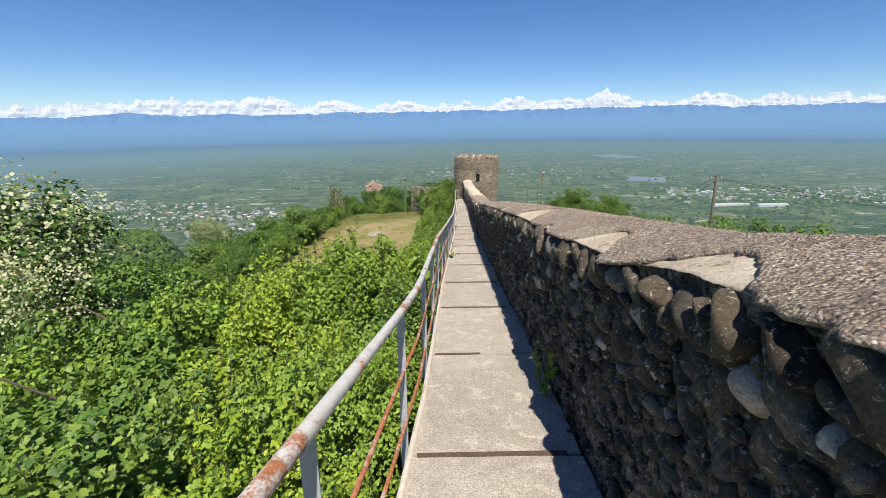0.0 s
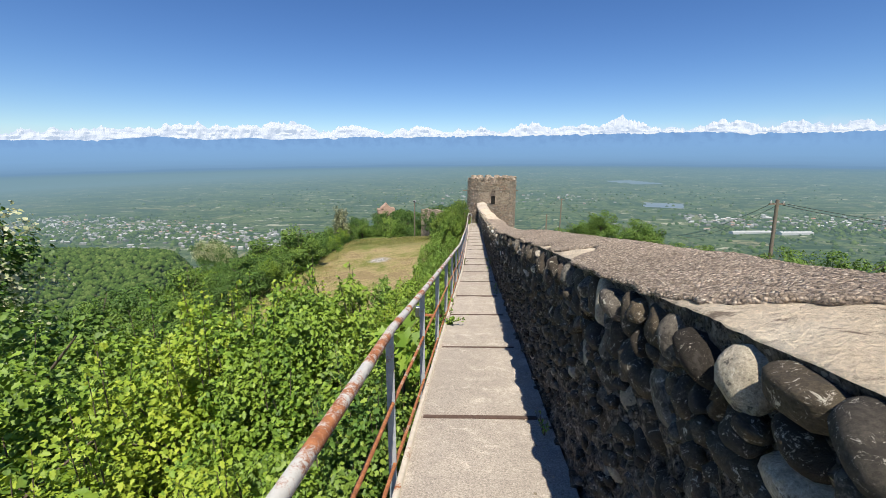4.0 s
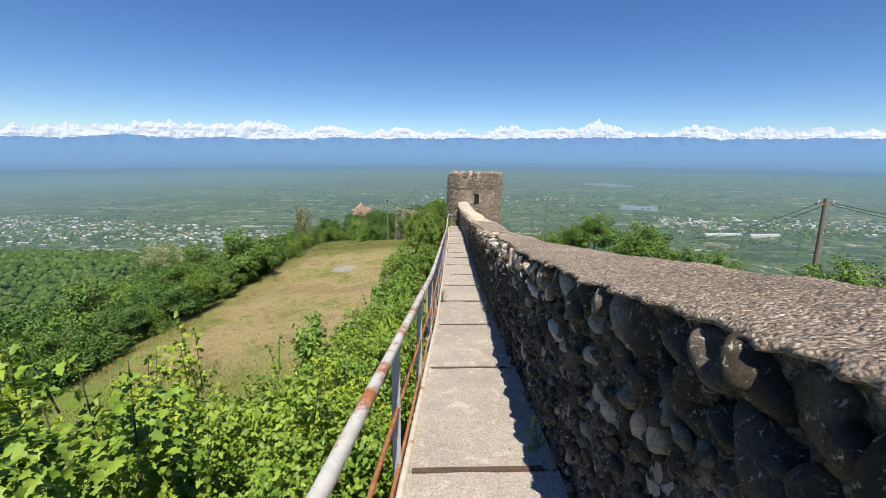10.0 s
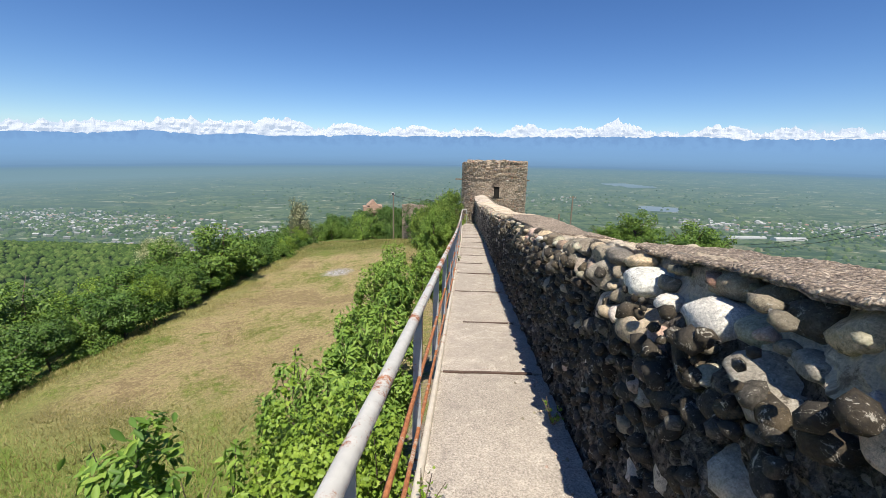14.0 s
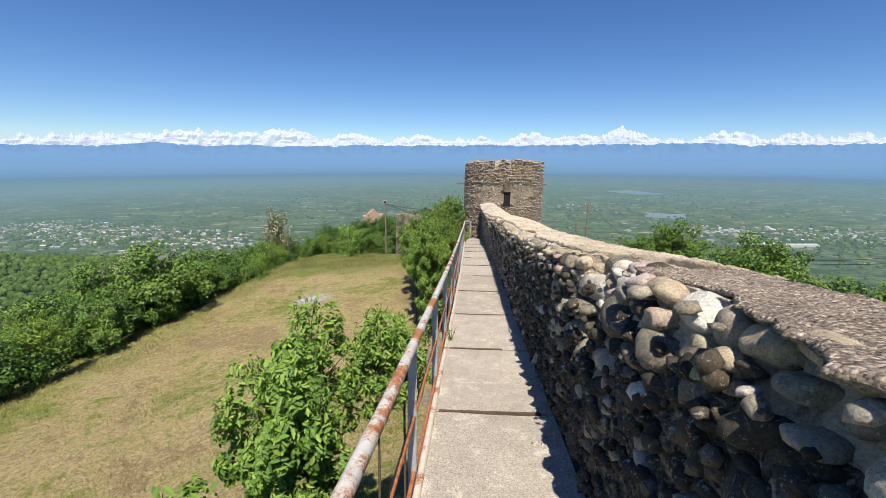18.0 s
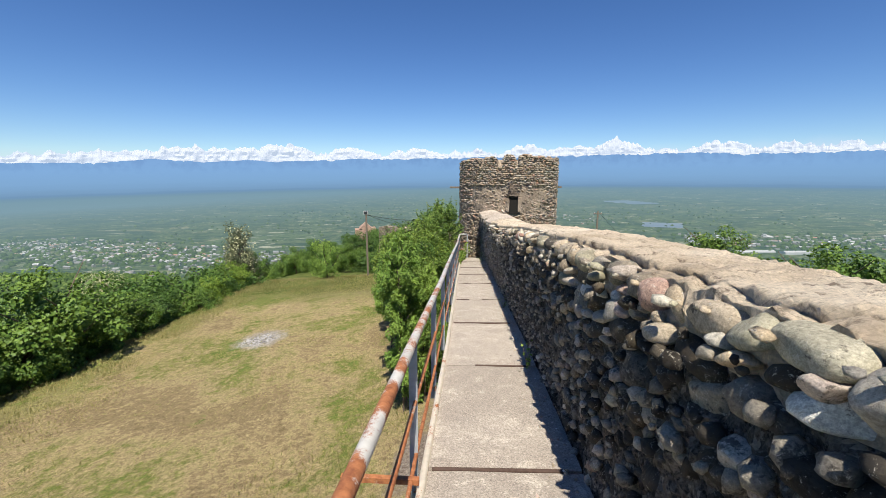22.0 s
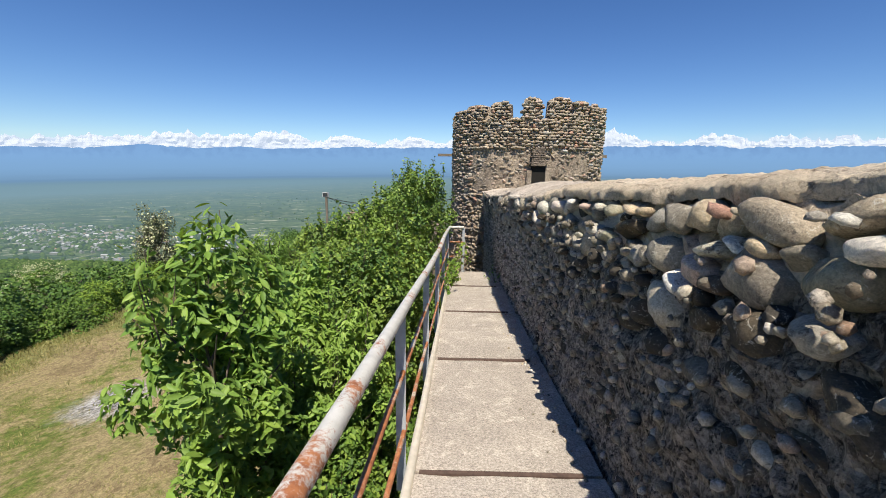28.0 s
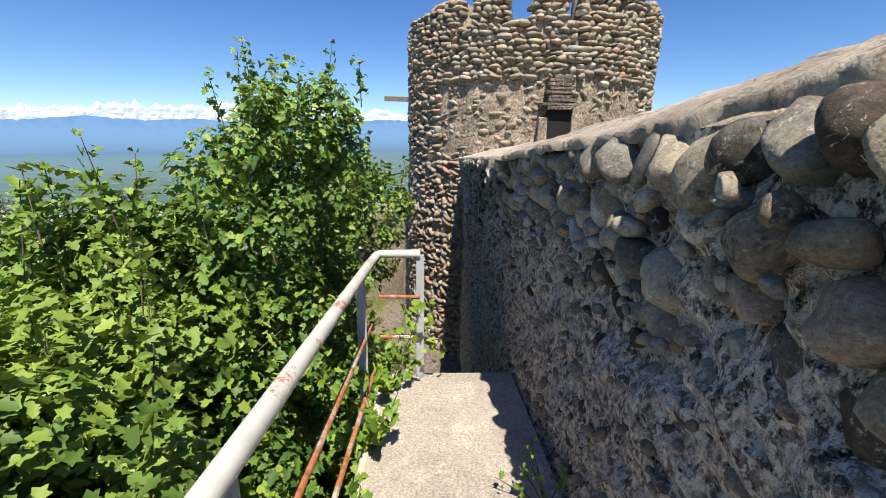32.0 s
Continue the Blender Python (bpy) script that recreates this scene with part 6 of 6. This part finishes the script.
M_SHED = far_paint("white_sheds", ((0.0, (0.5, 0.5, 0.5)), (1.0, (0.55, 0.55, 0.55))))


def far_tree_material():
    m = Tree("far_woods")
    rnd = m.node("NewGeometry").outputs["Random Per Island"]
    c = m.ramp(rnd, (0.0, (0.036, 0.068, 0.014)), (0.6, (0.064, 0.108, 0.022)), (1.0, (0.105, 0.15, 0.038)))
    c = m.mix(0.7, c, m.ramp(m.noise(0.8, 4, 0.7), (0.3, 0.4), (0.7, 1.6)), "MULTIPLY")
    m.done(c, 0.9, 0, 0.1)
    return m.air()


M_FAR_TREE = far_tree_material()


def village(name, count, centre, along, across, seed, label, turn):
    rng = np.random.default_rng(seed)
    walls_co, walls_f, roof_co, roof_f = [], [], [], []
    at = 0
    for i in range(count):
        u, v = rng.uniform(-1, 1), rng.normal(0, 0.5)
        u, v = np.clip(u, -1, 1) * along, np.clip(v, -1, 1) * across
        c, s = math.cos(turn), math.sin(turn)
        x, y = centre[0] + c * u - s * v, centre[1] + s * u + c * v
        w, d = rng.uniform(2.4, 6.0), rng.uniform(2.0, 3.6)
        co, wf, rf = house_arrays(x, y, float(ground_z(x, y)), w, d, rng.uniform(2.2, 3.6), rng.uniform(0.8, 1.8), rng.uniform(-0.5, 0.5) + turn)
        walls_co.append(co), roof_co.append(co)
        walls_f += [[q + at for q in f] for f in wf[:4]] + [[f[0] + at, f[1] + at, f[2] + at] for f in wf[4:]]
        roof_f += [[q + at for q in f] for f in rf]
        at += 10
    thing = tagged(new(name), label, "village", kind="stuff")
    for nm, faces, mat in (("walls", walls_f, M_HOUSE), ("roofs", roof_f, M_ROOF)):
        me = bpy.data.meshes.new(nm)
        me.from_pydata(np.concatenate(walls_co).tolist(), [], faces)
        me.materials.append(mat)
        ob = new(nm, me)
        ob.parent = thing
        tagged(ob, kind="stuff")


village("village", 560, (-745, 845), 430, 125, 5, "far village of pale houses with light roofs on the plain", -0.28)
village("village", 300, (860, 975), 360, 105, 6, "far village of pale houses beyond the fields", -0.1)
village("village", 60, (160, 1500), 300, 200, 8, "scattered far farmhouses on the plain", 0.0)


def far_blobs(name, points, sizes, seed, label):
    shapes = []
    for s in range(5):
        bm = bmesh.new()
        bmesh.ops.create_icosphere(bm, subdivisions=1, radius=0.5)
        for v in bm.verts:
            v.co *= 1 + 0.7 * noise.noise(v.co * 3.4 + Vector((s * 9 + seed, 0, 0))) + 0.55 * noise.noise(v.co * 8 + Vector((s * 9, 5, 0)))
        me = bpy.data.meshes.new("clump")
        bm.to_mesh(me)
        bm.free()
        shapes.append(mesh_arrays(me))
    rng = random.Random(seed)
    poses = [Matrix.Translation(p) @ Matrix.Rotation(rng.uniform(0, 6.3), 4, "Z") @ Matrix.Diagonal((s, s, s * rng.uniform(0.7, 1.1), 1)) for p, s in zip(points, sizes)]
    return tagged(joined(name, poses, shapes, M_FAR_TREE, None), label, "woods", kind="stuff")


def scatter_woods():
    rng = np.random.default_rng(17)
    pts, sizes = [], []
    for i in range(9500):                                   # the wooded spur and the slopes below the hedge
        x, y = rng.normal(-250, 85), rng.normal(250, 75)
        pts.append((x, y, float(ground_z(x, y)) + 1.5)), sizes.append(rng.uniform(2.0, 5.5))
    for i in range(6500):
        x = -rng.uniform(34, 190)
        y = rng.uniform(20, 190)
        pts.append((x, y, float(ground_z(x, y)) + 1.0)), sizes.append(rng.uniform(1.2, 3.4))
    far_blobs("woods", pts, sizes, 3, "dense green woods on the hillside")
    pts, sizes = [], []
    for cx, cy, a, b, turn, n in ((-730, 830, 430, 130, -0.28, 800), (760, 930, 280, 130, -0.1, 400), (0, 1500, 1100, 600, 0, 500), (300, 700, 500, 200, 0, 350)):
        for i in range(n):
            u, v = rng.normal(0, 0.55) * a, rng.normal(0, 0.55) * b
            x, y = cx + math.cos(turn) * u - math.sin(turn) * v, cy + math.sin(turn) * u + math.cos(turn) * v
            if y > 350:
                pts.append((x, y, float(ground_z(x, y)) + 1)), sizes.append(rng.uniform(5, 11))
    far_blobs("garden_trees", pts, sizes, 4, "dark trees and gardens between far houses")


scatter_woods()


def panel_field(name, centre, w, d, rows, turn, mat, label, gap=0.35, tall=2.0):
    rng = random.Random(rows)
    co, faces = [], []
    for r in range(rows):
        y0, y1 = -d + 2 * d * r / rows, -d + 2 * d * (r + 1 - gap) / rows
        a, b = -w * rng.uniform(0.75, 1), w * rng.uniform(0.75, 1)
        base = len(co)
        for x, y, z in ((a, y0, 0.3), (b, y0, 0.3), (b, y1, tall), (a, y1, tall)):
            c, s = math.cos(turn), math.sin(turn)
            px, py = centre[0] + c * x - s * y, centre[1] + s * x + c * y
            co.append((px, py, float(ground_z(px, py)) + z + 0.4))
        faces.append((base, base + 1, base + 2, base + 3))
    me = bpy.data.meshes.new(name)
    me.from_pydata(co, [], faces)
    me.materials.append(mat)
    return tagged(new(name, me), label, "solar panels", kind="stuff")


panel_field("solar_panels", (820, 2240), 95, 130, 9, 0.25, M_PANEL, "far field of grey-blue solar panels on the plain")
panel_field("solar_panels", (575, 1300), 62, 55, 7, -0.35, M_PANEL, "far field of blue-grey solar panels")
for i, (x, y, w, d) in enumerate(((560, 868, 42, 6), (640, 862, 34, 7))):
    shed = tagged(new("greenhouse"), "long white greenhouse roof far on the plain", "greenhouse", "far greenhouses")
    c, wf, rf = house_arrays(0, 0, 0, w, d, 4, 2, 0.15)
    me = bpy.data.meshes.new("shed_body")
    me.from_pydata(c.tolist(), [], [list(f) for f in wf[:4]] + [list(f[:3]) for f in wf[4:]] + [list(f) for f in rf])
    me.materials.append(M_SHED)
    ob = new("shed_body", me)
    ob.parent = shed
    shed.matrix_basis = Matrix.Translation((x, y, float(ground_z(x, y))))

# ---- grass on the terrace ----
def grass():
    rng = np.random.default_rng(44)
    n = 150000
    x, y = -rng.uniform(1.5, 17, n), rng.uniform(19, 53, n)
    dense = vnoise(np.stack([x, y, 0 * x], 1), 0.3, 9, 3)
    edge = np.clip((-x - 12.5) / 3, 0, 1) + np.clip((y - 47) / 4, 0, 1) + np.clip((25 - y) / 3, 0, 1) + np.clip((x + 4) / 3, 0, 1) * 0.5
    keep = dense * 0.7 + edge + rng.uniform(-0.4, 0.4, n) > 0.12
    x, y, edge = x[keep], y[keep], edge[keep]
    n = len(x)
    z = ground_z(x, y)
    h = rng.uniform(0.03, 0.1, n) * (1 + 0.8 * np.clip(edge, 0, 1))
    a = rng.uniform(0, 6.3, n)
    w = 0.012
    p = np.stack([x, y, z], 1)
    side = np.stack([np.cos(a), np.sin(a), 0 * a], 1) * w
    lean = np.stack([rng.normal(0, 0.4, n), rng.normal(0, 0.4, n), np.ones(n)], 1) * h[:, None]
    co = np.stack([p - side, p + side, p + lean], 1).reshape(-1, 3)
    tagged(bulk("grass", co, np.arange(3 * n).reshape(-1, 3), M_GRASS), "tufts of green and straw-coloured grass on the terrace", "grass", kind="stuff")


M_GRASS = leaf_material("grass_blade", (0.11, 0.15, 0.03), (0.24, 0.23, 0.075), (0.42, 0.35, 0.17), 0.25)
grass()


# ---- low wall and parked van behind the tower ----
low_wall = tagged(new("low_wall"), "low rubble wall running on behind the tower", "wall", kind="structure")
bm = bmesh.new()
for k in range(14):
    a = k / 14
    px, py = -0.4 - 6.0 * a, 47.2 + 5.2 * a
    made = box(bm, (-0.3, -0.22, -9.8), (0.3, 0.22, -5.6 - 0.25 * a + 0.06 * math.sin(k * 2.3)), Matrix.Translation((px, py, 0)) @ Matrix.Rotation(radians(-41), 4, "Z"))
part("wall_body", bm, M_TOWER, low_wall)

M_VAN = plain("white_car_paint", (0.75, 0.76, 0.77), 0.3, 0, 0.05)
M_GLASS = plain("dark_car_glass", (0.02, 0.025, 0.03), 0.08, 0, 0.0)
M_TYRE = plain("tyre_rubber", (0.02, 0.02, 0.02), 0.85, 0, 0.1)
van = tagged(new("van"), "white parked van below the tower, half hidden by shrubs", "van")


def rounded(lo, hi, r):
    bm = bmesh.new()
    box(bm, lo, hi)
    bmesh.ops.bevel(bm, geom=bm.edges[:], offset=r, segments=3, affect="EDGES")
    return bm


part("body", rounded((-0.85, -2.0, 0.35), (0.85, 2.0, 1.05), 0.12), M_VAN, van, smooth=True)
part("cabin", rounded((-0.78, -1.9, 0.95), (0.78, 1.1, 1.75), 0.18), M_VAN, van, smooth=True)
part("windscreen", rounded((-0.68, 1.02, 1.1), (0.68, 1.13, 1.6), 0.03), M_GLASS, van)
part("rear_window", rounded((-0.62, -1.93, 1.15), (0.62, -1.86, 1.58), 0.02), M_GLASS, van)
for side in (-1, 1):
    part("side_window", rounded((side * 0.77 - 0.02, -1.6, 1.15), (side * 0.77 + 0.02, 0.9, 1.58), 0.015), M_GLASS, van)
    for wy in (-1.3, 1.3):
        bm = bmesh.new()
        bmesh.ops.create_cone(bm, cap_ends=True, segments=20, radius1=0.33, radius2=0.33, depth=0.2, matrix=Matrix.Translation((side * 0.78, wy, 0.33)) @ Matrix.Rotation(radians(90), 4, "Y"))
        part("wheel", bm, M_TYRE, van)
van.matrix_basis = Matrix.Translation((-2.2, 49.2, float(ground_z(-2.2, 49.2)) + 0.02)) @ Matrix.Rotation(radians(70), 4, "Z")

# ---- outrigger bars under the railing ----
for y0, x0, up in ((26.03, -0.78, 0.07), (8.05, -0.86, 0.1)):
    bm = bmesh.new()
    box(bm, (x0, y0 - 0.015, float(slab_z(y0)) + up - 0.03), (float(edge_x(y0)) - 0.03, y0 + 0.015, float(slab_z(y0)) + up))
    bar = part("cross_bar", bm, M_PIPE, railing, "rusted steel outrigger bar")
    if y0 < 10:
        bm = rounded((x0 - 0.05, y0 - 0.03, float(slab_z(y0)) + up - 0.05), (x0 + 0.04, y0 + 0.03, float(slab_z(y0)) + up + 0.12), 0.012)
        part("clip", bm, plain("bright_steel", (0.6, 0.62, 0.63), 0.25, 0.9, 0.2), bar, "bright steel clip")
